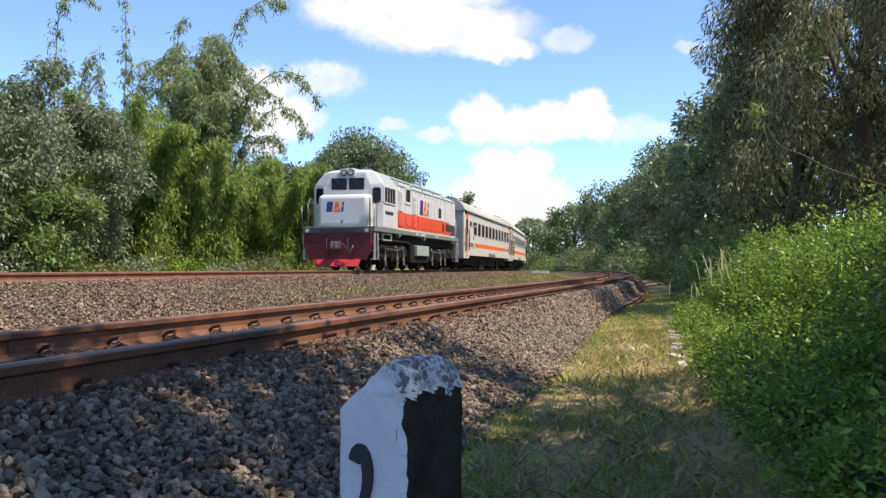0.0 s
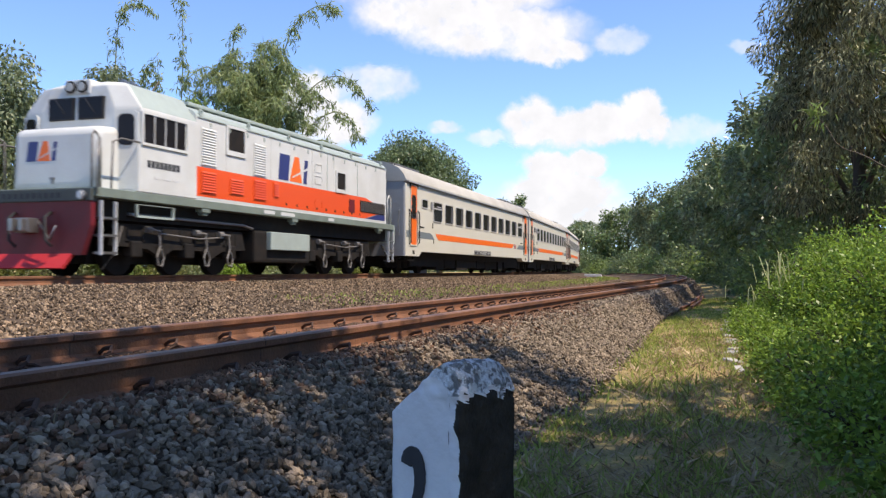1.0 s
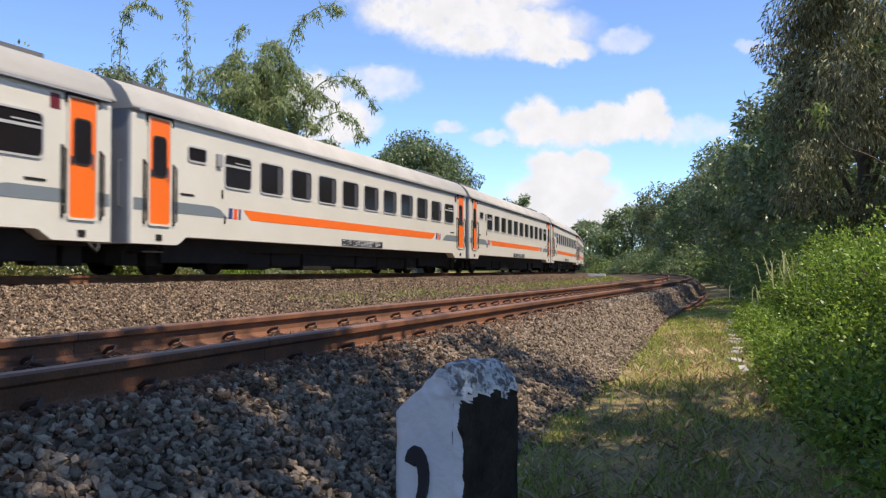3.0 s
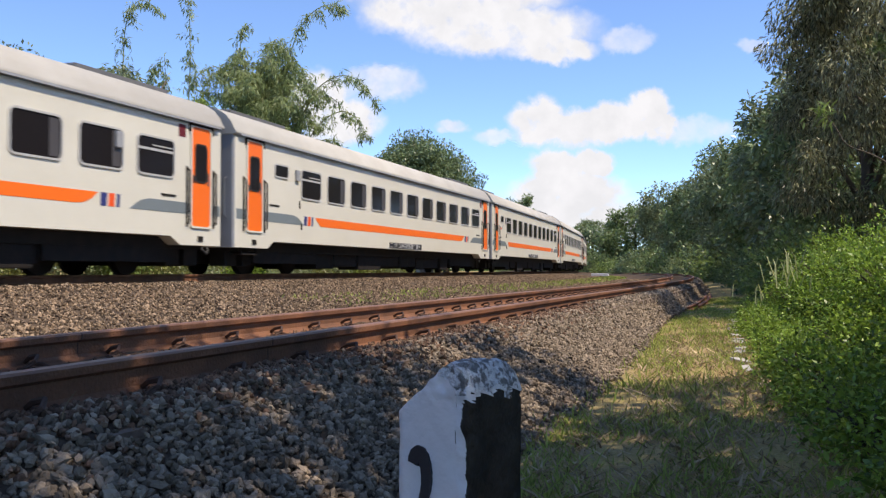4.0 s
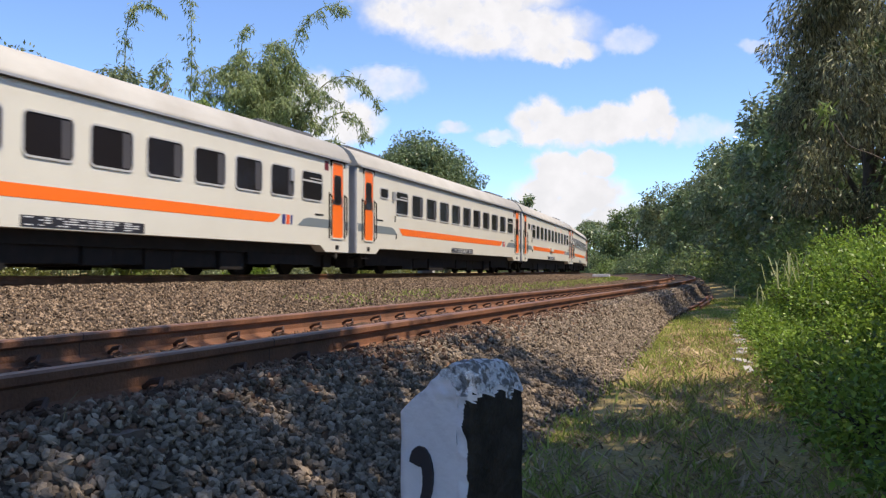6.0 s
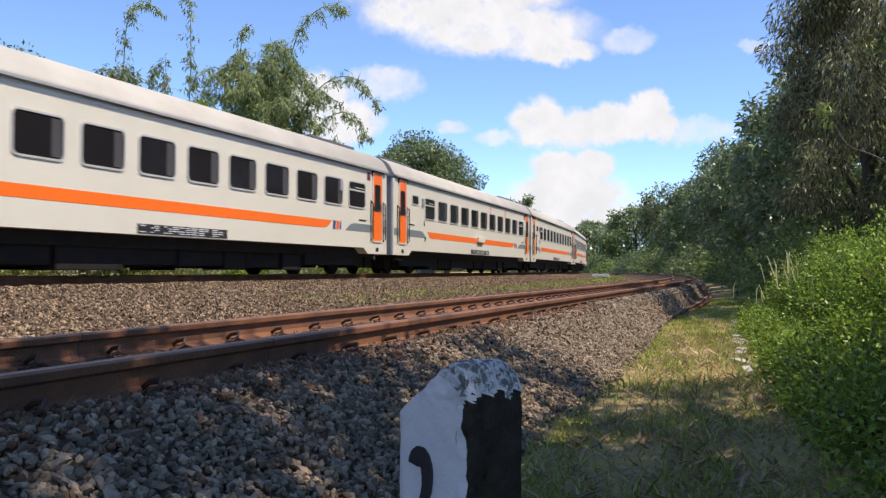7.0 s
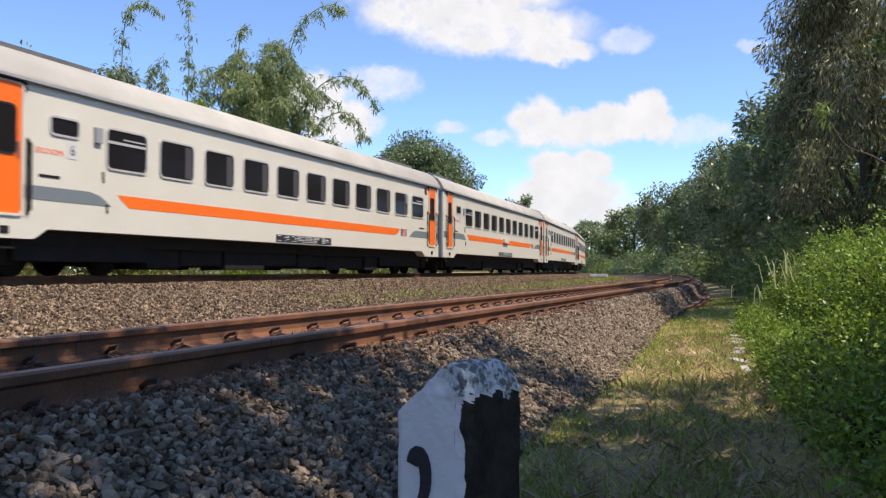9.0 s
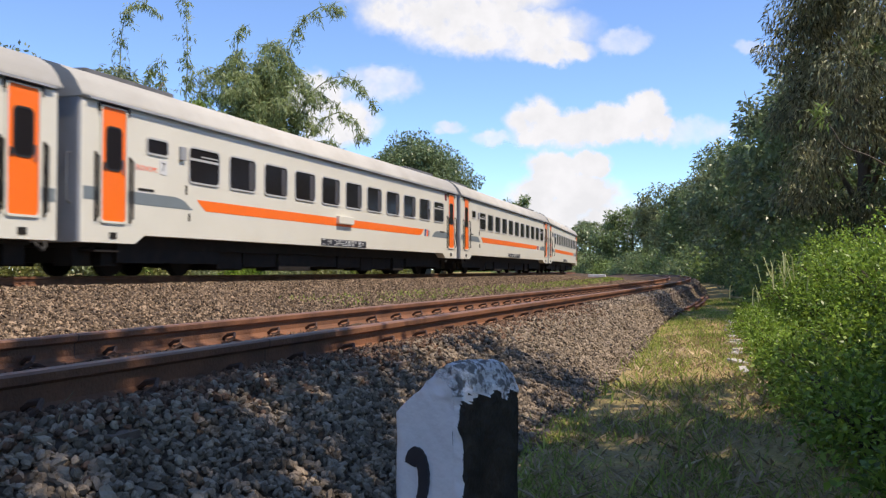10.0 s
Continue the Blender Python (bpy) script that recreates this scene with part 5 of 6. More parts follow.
def reed_tuft(x, y, z, n, h, seed):
    rng = np.random.default_rng(seed)
    a = rng.uniform(0, 6.283, n)
    t_ = rng.uniform(0.4, 1.2, n)
    L = h * rng.uniform(0.6, 1.1, n)
    P = np.array((x, y, z)) + np.stack([rng.normal(size=n) * 0.16, rng.normal(size=n) * 0.45, rng.uniform(-0.25, 0.05, n)], 1)
    side = np.stack([-np.sin(a), np.cos(a), np.zeros(n)], 1) * 0.006
    tip = P + np.stack([np.cos(a) * t_ * L, np.sin(a) * t_ * L, L * (1 - 0.4 * t_)], 1)
    mid = P + np.stack([np.cos(a) * t_ * L * 0.3, np.sin(a) * t_ * L * 0.3, L * 0.62], 1)
    ob = quads("reed_tuft", np.stack([P - side, P + side, mid + side, mid - side, mid - side, mid + side, tip + side * 0.1, tip - side * 0.1], 1).reshape(-1, 3), REED)
    return tagged(ob, "pale tuft of long grass in the shrubs", "grass tuft", kind="stuff")


plant_trees()
reed_tuft(0.32, 10.4, 0.86, 26, 0.34, 5)
reed_tuft(0.0, 13.6, 0.45, 8, 0.3, 7)

coach = build_coach()
coaches = [coach] + [copy_thing(coach, Matrix()) for _ in range(9)]


def lettering(text, size, mat, parent, m):
    cu = bpy.data.curves.new("lettering", "FONT")
    cu.body, cu.size, cu.extrude, cu.align_x, cu.align_y = text, size, 0.001, "CENTER", "CENTER"
    tmp = bpy.data.objects.new("lettering", cu)
    me = bpy.data.meshes.new_from_object(tmp)
    bpy.data.objects.remove(tmp)
    me.materials.clear()
    me.materials.append(mat)
    o = new("lettering", me)
    o.parent, o.matrix_basis = parent, m
    return o


# the seventh coach and those after it carry their stripes higher
for c_ in coaches[7:]:
    for o in c_.children:
        if o.name.split(".")[0] in ("orange_stripe", "grey_stripe", "emblem_bar"):
            o.matrix_basis = Matrix.Translation((0, 0, 0.105)) @ o.matrix_basis
# two coaches carry the mark at their leading end too, with a shorter stripe
for c_ in coaches[1:3]:
    for o in list(c_.children):
        if o.name.split(".")[0] == "orange_stripe":
            bpy.data.objects.remove(o)
    for side in (1, -1):
        stripe(c_, "orange_stripe", [(-HALF + 4.08, 1.385), (-HALF + 4.16, 1.315), (-HALF + 4.38, 1.175), (HALF - 4.5, 1.175), (HALF - 4.3, 1.19), (HALF - 4.1, 1.27), (HALF - 3.95, 1.385)], ORANGE, side)
        for dy, w, mt in ((-0.2, 0.15, BLUE), (0.0, 0.15, ORANGE_LOCO), (0.17, 0.08, BLUE)):
            yk = -HALF + 3.74
            stripe(c_, "emblem_bar", [(yk + dy - w / 2, 1.165), (yk + dy + w / 2, 1.165), (yk + dy + w / 2 + 0.02, 1.39), (yk + dy - w / 2 + 0.02, 1.39)], mt, side)
# small orange loops painted above the windows of the sixth coach
for y_ in (1.9, 4.65):
    part("painted_loop", ring(bmesh.new(), rounded(y_ - 0.13, y_ + 0.13, 2.50, 2.80, 0.12), rounded(y_ - 0.08, y_ + 0.08, 2.55, 2.75, 0.07), 1.4955, 1.499), ORANGE_LOCO, coaches[5], "small orange painted loop")
for car in (5, 7):
    part("equipment_box", B((1.49, 1.60, -HALF + 10.05, -HALF + 11.0, 1.34 if car == 7 else 1.23, 1.55 if car == 7 else 1.44), bevel=0.02), CREAM, coaches[car], "small cream equipment box on the stripe")
for car, digit in ((3, "4"), (6, "6"), (7, "7")):
    c_ = coaches[car]
    plate = part("number_plate", B((1.4955, 1.503, -HALF + 2.37, -HALF + 2.60, 1.87, 2.14), bevel=0.004), PALE, c_, "white plate with a black coach number")
    lettering(digit, 0.24, INK, plate, pose(1.5045, -HALF + 2.485, 2.0, 90, 0, 90))
    lettering("EKONOMI", 0.13, ORANGE_LOCO, c_, pose(1.4985, -HALF + 1.98, 1.93, 90, 0, 90))
loco = build_loco()


# ---- clouds, far beyond everything ----
def cloud(blobs, white=1.0, dist=2600.0):
    """A far cloud bank: blobs are (right, up, half-width, half-height, density) in degrees-like units of the far sheet."""
    fwd = Matrix.Rotation(radians(YAW), 4, "Z") @ Matrix.Rotation(radians(90 + PITCH), 4, "X")
    k = dist / 1639.0
    x0, x1 = min(b[0] - b[2] * 1.7 for b in blobs), max(b[0] + b[2] * 1.7 for b in blobs)
    y0, y1 = min(b[1] - b[3] * 1.7 for b in blobs), max(b[1] + b[3] * 1.7 for b in blobs)
    me = bpy.data.meshes.new("backdrop_cloud")
    n = 1
    V = [((x0 + (x1 - x0) * i / n) * k, (y0 + (y1 - y0) * j / n) * k, 0) for j in range(n + 1) for i in range(n + 1)]
    me.from_pydata(V, [], [(j * (n + 1) + i, j * (n + 1) + i + 1, (j + 1) * (n + 1) + i + 1, (j + 1) * (n + 1) + i) for j in range(n) for i in range(n)])
    ob = tagged(new("backdrop_cloud", me), "white cumulus cloud in the blue sky", "cloud", kind="structure")
    ob.matrix_world = Matrix.Translation(EYE) @ fwd @ Matrix.Translation((0, 0, -dist))
    ob.visible_shadow = False
    m = bpy.data.materials.new("cloud_white")
    m.use_nodes = True
    nn, l = m.node_tree.nodes, m.node_tree.links
    nn.remove(nn["Principled BSDF"])
    tc = nn.new("ShaderNodeTexCoord")
    sc = nn.new("ShaderNodeVectorMath")
    sc.operation = "SCALE"
    sc.inputs["Scale"].default_value = 1 / k
    lift = nn.new("ShaderNodeVectorMath")
    lift.operation = "ADD"
    lift.inputs[1].default_value = (0, 0, 57.3)
    l.new(tc.outputs["Object"], lift.inputs[0])
    l.new(lift.outputs[0], sc.inputs[0])

    def noise_of(scale, detail):
        q = nn.new("ShaderNodeTexNoise")
        q.inputs["Scale"].default_value, q.inputs["Detail"].default_value, q.inputs["Roughness"].default_value = scale, detail, 0.55
        l.new(sc.outputs[0], q.inputs["Vector"])
        return q
    warp = noise_of(0.02, 2)
    ws = nn.new("ShaderNodeVectorMath")
    ws.operation = "MULTIPLY_ADD"
    l.new(warp.outputs["Color"], ws.inputs[0])
    ws.inputs[1].default_value = (34, 26, 0)
    off = nn.new("ShaderNodeVectorMath")
    off.operation = "SUBTRACT"
    l.new(sc.outputs[0], off.inputs[0])
    off.inputs[1].default_value = (17, 13, 0)
    l.new(off.outputs[0], ws.inputs[2])
    curl = noise_of(0.055, 5)
    w2 = nn.new("ShaderNodeVectorMath")
    w2.operation = "MULTIPLY_ADD"
    l.new(curl.outputs["Color"], w2.inputs[0])
    w2.inputs[1].default_value = (26, 26, 0)
    o2 = nn.new("ShaderNodeVectorMath")
    o2.operation = "SUBTRACT"
    l.new(ws.outputs[0], o2.inputs[0])
    o2.inputs[1].default_value = (13, 13, 0)
    l.new(o2.outputs[0], w2.inputs[2])
    ws = w2
    total = None
    for bx, by, rx, ry, dens in blobs:
        s = nn.new("ShaderNodeVectorMath")
        s.operation = "SUBTRACT"
        l.new(ws.outputs[0], s.inputs[0])
        s.inputs[1].default_value = (bx, by, 0)
        d = nn.new("ShaderNodeVectorMath")
        d.operation = "MULTIPLY"
        l.new(s.outputs[0], d.inputs[0])
        d.inputs[1].default_value = (1 / rx, 1 / ry, 0)
        ln = nn.new("ShaderNodeVectorMath")
        ln.operation = "LENGTH"
        l.new(d.outputs[0], ln.inputs[0])
        mr = nn.new("ShaderNodeMapRange")
        mr.interpolation_type = "SMOOTHSTEP"
        mr.inputs[1].default_value, mr.inputs[2].default_value, mr.inputs[3].default_value, mr.inputs[4].default_value = 1.2, 0.62, 0.0, dens
        l.new(ln.outputs["Value"], mr.inputs[0])
        if total is None:
            total = mr.outputs[0]
        else:
            mx = nn.new("ShaderNodeMath")
            mx.operation = "MAXIMUM"
            l.new(total, mx.inputs[0])
            l.new(mr.outputs[0], mx.inputs[1])
            total = mx.outputs[0]
    fine = noise_of(0.03, 4)
    fm = nn.new("ShaderNodeMapRange")
    fm.inputs[1].default_value, fm.inputs[2].default_value, fm.inputs[3].default_value, fm.inputs[4].default_value = 0.3, 0.7, 0.72, 1.35
    l.new(fine.outputs["Fac"], fm.inputs[0])
    al = nn.new("ShaderNodeMath")
    al.operation, al.use_clamp = "MULTIPLY", True
    l.new(total, al.inputs[0])
    l.new(fm.outputs[0], al.inputs[1])
    tone = noise_of(0.018, 5)
    tr = nn.new("ShaderNodeValToRGB")
    tr.color_ramp.elements[0].position, tr.color_ramp.elements[1].position = 0.32, 0.6
    tr.color_ramp.elements[0].color, tr.color_ramp.elements[1].color = (0.84, 0.91, 1.03, 1), (0.94, 1.01, 1.14, 1)
    l.new(tone.outputs["Fac"], tr.inputs[0])
    em = nn.new("ShaderNodeEmission")
    em.inputs["Strength"].default_value = white
    l.new(tr.outputs[0], em.inputs["Color"])
    tp = nn.new("ShaderNodeBsdfTransparent")
    ms = nn.new("ShaderNodeMixShader")
    l.new(al.outputs[0], ms.inputs[0])
    l.new(tp.outputs[0], ms.inputs[1])
    l.new(em.outputs[0], ms.inputs[2])
    l.new(ms.outputs[0], nn["Material Output"].inputs["Surface"])
    me.materials.append(m)
    return ob


CLOUD_GLOW = 0.455
cloud([(-30, 425, 130, 50, 1.0), (90, 390, 175, 50, 1.0), (190, 355, 80, 28, 1.0), (20, 460, 200, 60, 1.0)], CLOUD_GLOW, 2400.0)
cloud([(320, 370, 45, 26, 0.5)], CLOUD_GLOW, 2460.0)
cloud([(540, 360, 30, 14, 0.45)], CLOUD_GLOW, 2520.0)
cloud([(-115, 295, 70, 34, 0.65)], CLOUD_GLOW, 2580.0)
cloud([(-230, 265, 60, 52, 1.0), (-190, 225, 75, 45, 1.0), (-215, 190, 40, 40, 0.9)], CLOUD_GLOW, 2640.0)
cloud([(10, 214, 28, 12, 0.6), (80, 199, 34, 14, 0.6)], CLOUD_GLOW, 2700.0)
cloud([(165, 222, 55, 44, 1.2), (225, 214, 75, 36, 1.15), (300, 222, 70, 36, 1.2), (355, 248, 42, 34, 1.3), (375, 218, 40, 32, 1.1), (430, 210, 80, 26, 0.5)], CLOUD_GLOW, 2760.0)
cloud([(195, 142, 50, 34, 1.3), (255, 150, 42, 28, 1.3), (215, 95, 110, 44, 1.2), (220, 50, 170, 45, 1.0)], CLOUD_GLOW, 2820.0)
cloud([(-790, 275, 50, 45, 0.9), (-860, 300, 60, 40, 0.8)], CLOUD_GLOW, 2880.0)


# ---- loose stones ----
def icosahedron():
    bm = bmesh.new()
    bmesh.ops.create_icosphere(bm, subdivisions=1, radius=1.0)
    V = np.array([v.co[:] for v in bm.verts])
    F = np.array([[v.index for v in f.verts] for f in bm.faces])
    bm.free()
    return V, F


def rotations(rng, n):
    q = rng.normal(size=(n, 4))
    q /= np.linalg.norm(q, axis=1)[:, None]
    w, x, y, z = q.T
    return np.stack([np.stack([1 - 2 * (y * y + z * z), 2 * (x * y - z * w), 2 * (x * z + y * w)], -1),
                     np.stack([2 * (x * y + z * w), 1 - 2 * (x * x + z * z), 2 * (y * z - x * w)], -1),
                     np.stack([2 * (x * z - y * w), 2 * (y * z + x * w), 1 - 2 * (x * x + y * y)], -1)], 1)


def stones(name, rng, P, size, mat, parent=None, coarse=False):
    """Many angular stones in one mesh."""
    V, F = icosahedron()
    if coarse:
        V = np.array([(1, 0, 0), (-1, 0, 0), (0, 1, 0), (0, -1, 0), (0, 0, 1), (0, 0, -1)], float)
        F = np.array([(0, 2, 4), (2, 1, 4), (1, 3, 4), (3, 0, 4), (2, 0, 5), (1, 2, 5), (3, 1, 5), (0, 3, 5)])
    n, nv = len(P), len(V)
    R = rotations(rng, n)
    sc = np.stack([rng.uniform(0.75, 1.35, n), rng.uniform(0.6, 1.0, n), rng.uniform(0.45, 0.8, n)], 1) * size[:, None]
    X = V[None] * rng.uniform(0.62, 1.25, (n, nv, 1)) * sc[:, None]
    X = np.einsum("nij,nvj->nvi", R, X) + P[:, None]
    FF = (F[None] + (np.arange(n) * nv)[:, None, None]).reshape(-1)
    me = bpy.data.meshes.new(name)
    me.vertices.add(n * nv)
    me.vertices.foreach_set("co", X.astype(np.float32).ravel())
    me.loops.add(len(FF))
    me.loops.foreach_set("vertex_index", FF.astype(np.int32))
    me.polygons.add(len(FF) // 3)
    me.polygons.foreach_set("loop_start", np.arange(0, len(FF), 3, dtype=np.int32))
    me.update(calc_edges=True)
    me.shade_flat()
    me.materials.append(mat)
    ob = new(name, me)
    if parent:
        ob.parent = parent
    return ob


def strew(rng, n, s0, s1, d0, d1, lift=0.0, lean=1.0):
    """Places on the gravel, thicker towards s0 when lean > 1."""
    s = s0 + (s1 - s0) * rng.uniform(0, 1, n) ** lean
    d = rng.uniform(d0, d1, n)
    x, y = plan_xy(s, d)
    return np.stack([x, y, bed_height(s, d) + wob(s, d, 1.0, 0.012) + lift], 1), s, d


def lay_stones():
    rng = np.random.default_rng(77)
    P, s, d = strew(rng, 40000, 0.2, 12, -2.24, -1.02, -0.012)
    keep = d < foot(s) + 0.16 * rng.uniform(0, 1, len(s)) ** 2
    P, s, d = P[keep], s[keep], d[keep]
    P[:, 2] += rng.uniform(-0.012, 0.022, len(P))
    one = (s > 1.6) & (s < 3.4) & (d < -1.25) & (d > -1.9)
    first = np.flatnonzero(one)[:300]
    rest = np.ones(len(P), bool)
    rest[first] = False
    by_rail = rest & (d < -1.98 + 0.12 * rng.normal(size=len(d)))
    rest &= ~by_rail
    tagged(stones("ballast_stones", rng, P[by_rail], rng.uniform(0.009, 0.022, by_rail.sum()), STONE_RUST, bed), kind="stuff", label="rust-stained stones beside the rail")
    tagged(stones("ballast_stones", rng, P[rest], 0.0105 + 0.0145 * rng.uniform(0, 1, rest.sum()) ** 1.5, STONE, bed), kind="stuff", label="angular grey ballast stones")
    V, F = icosahedron()
    protos = []
    for k in range(6):
        me = bpy.data.meshes.new("stone")
        me.from_pydata((V * rng.uniform(0.62, 1.25, (len(V), 1)) * np.array((1.2, 0.85, 0.62))).tolist(), [], F.tolist())
        me.shade_flat()
        me.materials.append(STONE_ONE)
        protos.append(me)
    for k, i in enumerate(first):
        o = new("stone", protos[k % 6])
        o.parent = bed
        z = rng.uniform(0.014, 0.025)
        o.matrix_basis = pose(*P[i], rng.uniform(-30, 30), rng.uniform(-30, 30), rng.uniform(0, 360)) @ Matrix.Diagonal((z, z, z, 1))
    # shoulder further along, between the rails, and beyond the near track
    P, s, d = strew(rng, 26000, 12, 60, -2.24, -1.1, -0.01, 1.7)
    P[:, 2] += rng.uniform(-0.015, 0.02, len(P))
    k = d < foot(s) + 0.1
    tagged(stones("ballast_stones", rng, P[k], rng.uniform(0.022, 0.045, k.sum()), STONE, bed, True), kind="stuff", label="grey ballast stones of the shoulder")
    P, s, d = strew(rng, 12000, 0.5, 40, -3.34, -2.38, -0.022, 1.5)
    tagged(stones("ballast_stones", rng, P, rng.uniform(0.010, 0.026, len(P)), STONE_RUST, bed, True), kind="stuff", label="brown stones between the rails")
    P, s, d = strew(rng, 9000, 0.5, 45, -4.9, -3.5, -0.008, 1.4)
    tagged(stones("ballast_stones", rng, P, rng.uniform(0.02, 0.038, len(P)), STONE_FAR, bed, True), kind="stuff", label="brown ballast stones")
    P, s, d = strew(rng, 70000, 3, 60, -10.9, -4.8, 0.0, 1.5)
    P[:, 2] += rng.uniform(-0.012, 0.018, len(P))
    tagged(stones("gravel", rng, P, rng.uniform(0.016, 0.034, len(P)), STONE_FAR, bed, True), kind="stuff", label="brown gravel between the two tracks")


# ---- grass, straw, small things by the path ----
def blades(name, rng, n, s0, s1, d0, d1, height, width, mat, label, lean=1.8, tilt=0.5, edge=None, bare=-0.55):
    s = s0 + (s1 - s0) * rng.uniform(0, 1, n) ** lean
    d = rng.uniform(d0, d1, n)
    if edge is not None:
        k = d > edge(s) + rng.normal(size=n) * 0.12
        s, d = s[k], d[k]
        patch = np.sin(s * 2.3 + d * 3.1) * np.sin(d * 5.3 - s * 1.1) + rng.normal(size=len(s)) * 0.5
        k = patch > bare
        s, d = s[k], d[k]
    x, y = plan_xy(s, d)
    n = len(x)
    z = ground_height(x, y)
    if d1 < -3:
        z = bed_height(s, d)
    P = np.stack([x, y, z - 0.005], 1)
    a = rng.uniform(0, 6.283, n)
    h = height * rng.uniform(0.4, 1.3, n) * (1 + s * 0.015)
    w = width * rng.uniform(0.7, 1.3, n) * (1 + s * 0.06)
    side = np.stack([np.cos(a), np.sin(a), np.zeros(n)], 1) * w[:, None] / 2
    tip = P + np.stack([rng.normal(size=n) * tilt * h, rng.normal(size=n) * tilt * h, h], 1)
    mid = (P + tip) / 2 + np.array((0, 0, 0.1)) * h[:, None]
    V = np.stack([P - side, P + side, mid + side * 0.8, tip, mid - side * 0.8], 1).reshape(-1, 3)
    ob = quads(name, V, mat, per=5)
    return tagged(ob, label, "grass", kind="stuff")


def path_things():
    rng = np.random.default_rng(31)
    e = lambda s: foot(s) - 0.05
    blades("grass", rng, 90000, 1.6, 30, -1.9, 0.6, 0.032, 0.006, GRASS, "short sparse green grass on the trodden path", edge=e, bare=0.05, tilt=0.7)
    blades("grass", rng, 4000, 1.6, 16, -1.4, 0.5, 0.085, 0.007, GRASS, "taller green grass tufts beside the stones", edge=e)
    blades("straw", rng, 34000, 1.6, 16, -1.2, 0.5, 0.025, 0.006, STRAW, "dry straw lying in the grass", tilt=1.4, edge=lambda s: foot(s) + 0.2)
    blades("weeds", rng, 2600, 14, 70, -7.9, -6.6, 0.05, 0.014, GRASS, "thin green weeds between the two tracks", lean=1.0)
    blades("straw", rng, 4200, 1.6, 12, -1.1, 0.5, 0.045, 0.014, STRAW, "dry twigs and fallen leaves on the path", tilt=1.5, edge=lambda s: foot(s) + 0.25)
    blades("grass", rng, 16000, -5, 1.6, -1.2, 0.9, 0.035, 0.006, GRASS, "short grass around the post", lean=1.0, edge=e)
    P, s, d = strew(rng, 9000, -5, 0.3, -2.24, -1.05, -0.01)
    tagged(stones("ballast_stones", rng, P, rng.uniform(0.011, 0.024, len(P)), STONE, bed), kind="stuff", label="brown-grey ballast stones")
    # pale edging slabs along the path, half sunk
    slab = None
    y = 8.3
    while y < 17.0:
        m = pose(-0.17 - 0.036 * (y - 8.9) + rng.uniform(-0.03, 0.03), y, -0.006 + rng.uniform(-0.004, 0.004), rng.uniform(-4, 4), rng.uniform(-4, 4), rng.uniform(-25, 25)) @ Matrix.Diagonal((rng.uniform(0.4, 0.85), rng.uniform(0.5, 1.3), 1, 1))
        if slab is None:
            slab = part("edging_slab", B((-0.08, 0.08, -0.13, 0.13, -0.03, 0.03), bevel=0.012), SLAB)
            tagged(slab, "pale worn concrete slab set in the path edge", "edging stone", "edging slabs along the path")
            slab.matrix_basis = m
        else:
            o = slab.copy()
            scene.collection.objects.link(o)
            o.matrix_basis = m
        y += rng.uniform(0.4, 1.0)
    # white culvert head between the tracks
    t = empty("parapet", pose(-15.7, 42.8, 0.15), "low whitewashed concrete parapet behind the running line", "parapet")
    part("wall", B((-0.12, 0.12, -0.95, 0.95, -0.2, 0.85), bevel=0.02), POST_WHITE, t)
    part("coping", B((-0.16, 0.16, -1.0, 1.0, 0.85, 0.92), bevel=0.015), SLAB, t)
    p, th = along(66, -8.4)
    t = empty("culvert_head", pose(p.x, p.y, 0.2, 0, 0, math.degrees(th)), "small whitewashed concrete culvert head between the tracks", "culvert")
    part("wall", B((-0.6, 0.6, -0.12, 0.12, -0.2, 0.42), bevel=0.02), POST_WHITE, t)
    part("wall", B((0.48, 0.6, 0.12, 0.9, -0.2, 0.38), bevel=0.02), POST_WHITE, t)
    part("opening", B((-0.25, 0.25, -0.13, -0.118, 0.0, 0.24)), POST_BLACK, t)


def weed_stalk(x, y, z, h, lean, mat):
    """A lone dry stalk standing between the stones."""
    line = smooth_line([(0, 0, -0.03), (0.1 * lean, 0, 0.5 * h), (lean, 0.01, h)], 2)
    t = tagged(part("grass_stalk", tube(bmesh.new(), line.tolist(), [0.0028 - 0.0018 * k / len(line) for k in range(len(line))], 5), mat), "lone dry grass stalk between the ballast stones", "grass stalk", "stalks between the stones")
    t.matrix_basis = pose(x, y, z)


weed_stalk(-1.225, 2.38, 0.03, 0.17, -0.012, STRAW)
weed_stalk(-2.0, 2.27, 0.38, 0.11, 0.05, STRAW)
weed_stalk(-1.1, 3.1, 0.0, 0.2, 0.03, GRASS)


def old_rails():
    """Rusty spare rails laid down along the foot of the stones."""
    out = rail_outline()
    for k in range(2):
        bm = bmesh.new()
        rings = []
        for i in range(9):
            s_ = 21.5 + 1.4 * i + 0.5 * k
            d_ = float(foot(s_)) + 0.12 + 0.17 * k + 0.05 * math.sin(i * 0.4 + k)
            p, th = along(s_, d_)
            z = float(ground_height(np.array(p.x), np.array(p.y))) + 0.01
            rings.append([bm.verts.new((p.x + a, p.y, z + b * 0.55)) for a, b in out])
        n = len(out)
        for r, q in zip(rings, rings[1:]):
            for m in range(n):
                bm.faces.new((r[m], r[(m + 1) % n], q[(m + 1) % n], q[m]))
        bm.faces.new(rings[0])
        bm.faces.new(rings[-1][::-1])
        bmesh.ops.recalc_face_normals(bm, faces=bm.faces)
        tagged(part("spare_rail", bm, RUST), "rusty spare rail lying along the foot of the ballast", "rail", "spare rails beside the track")




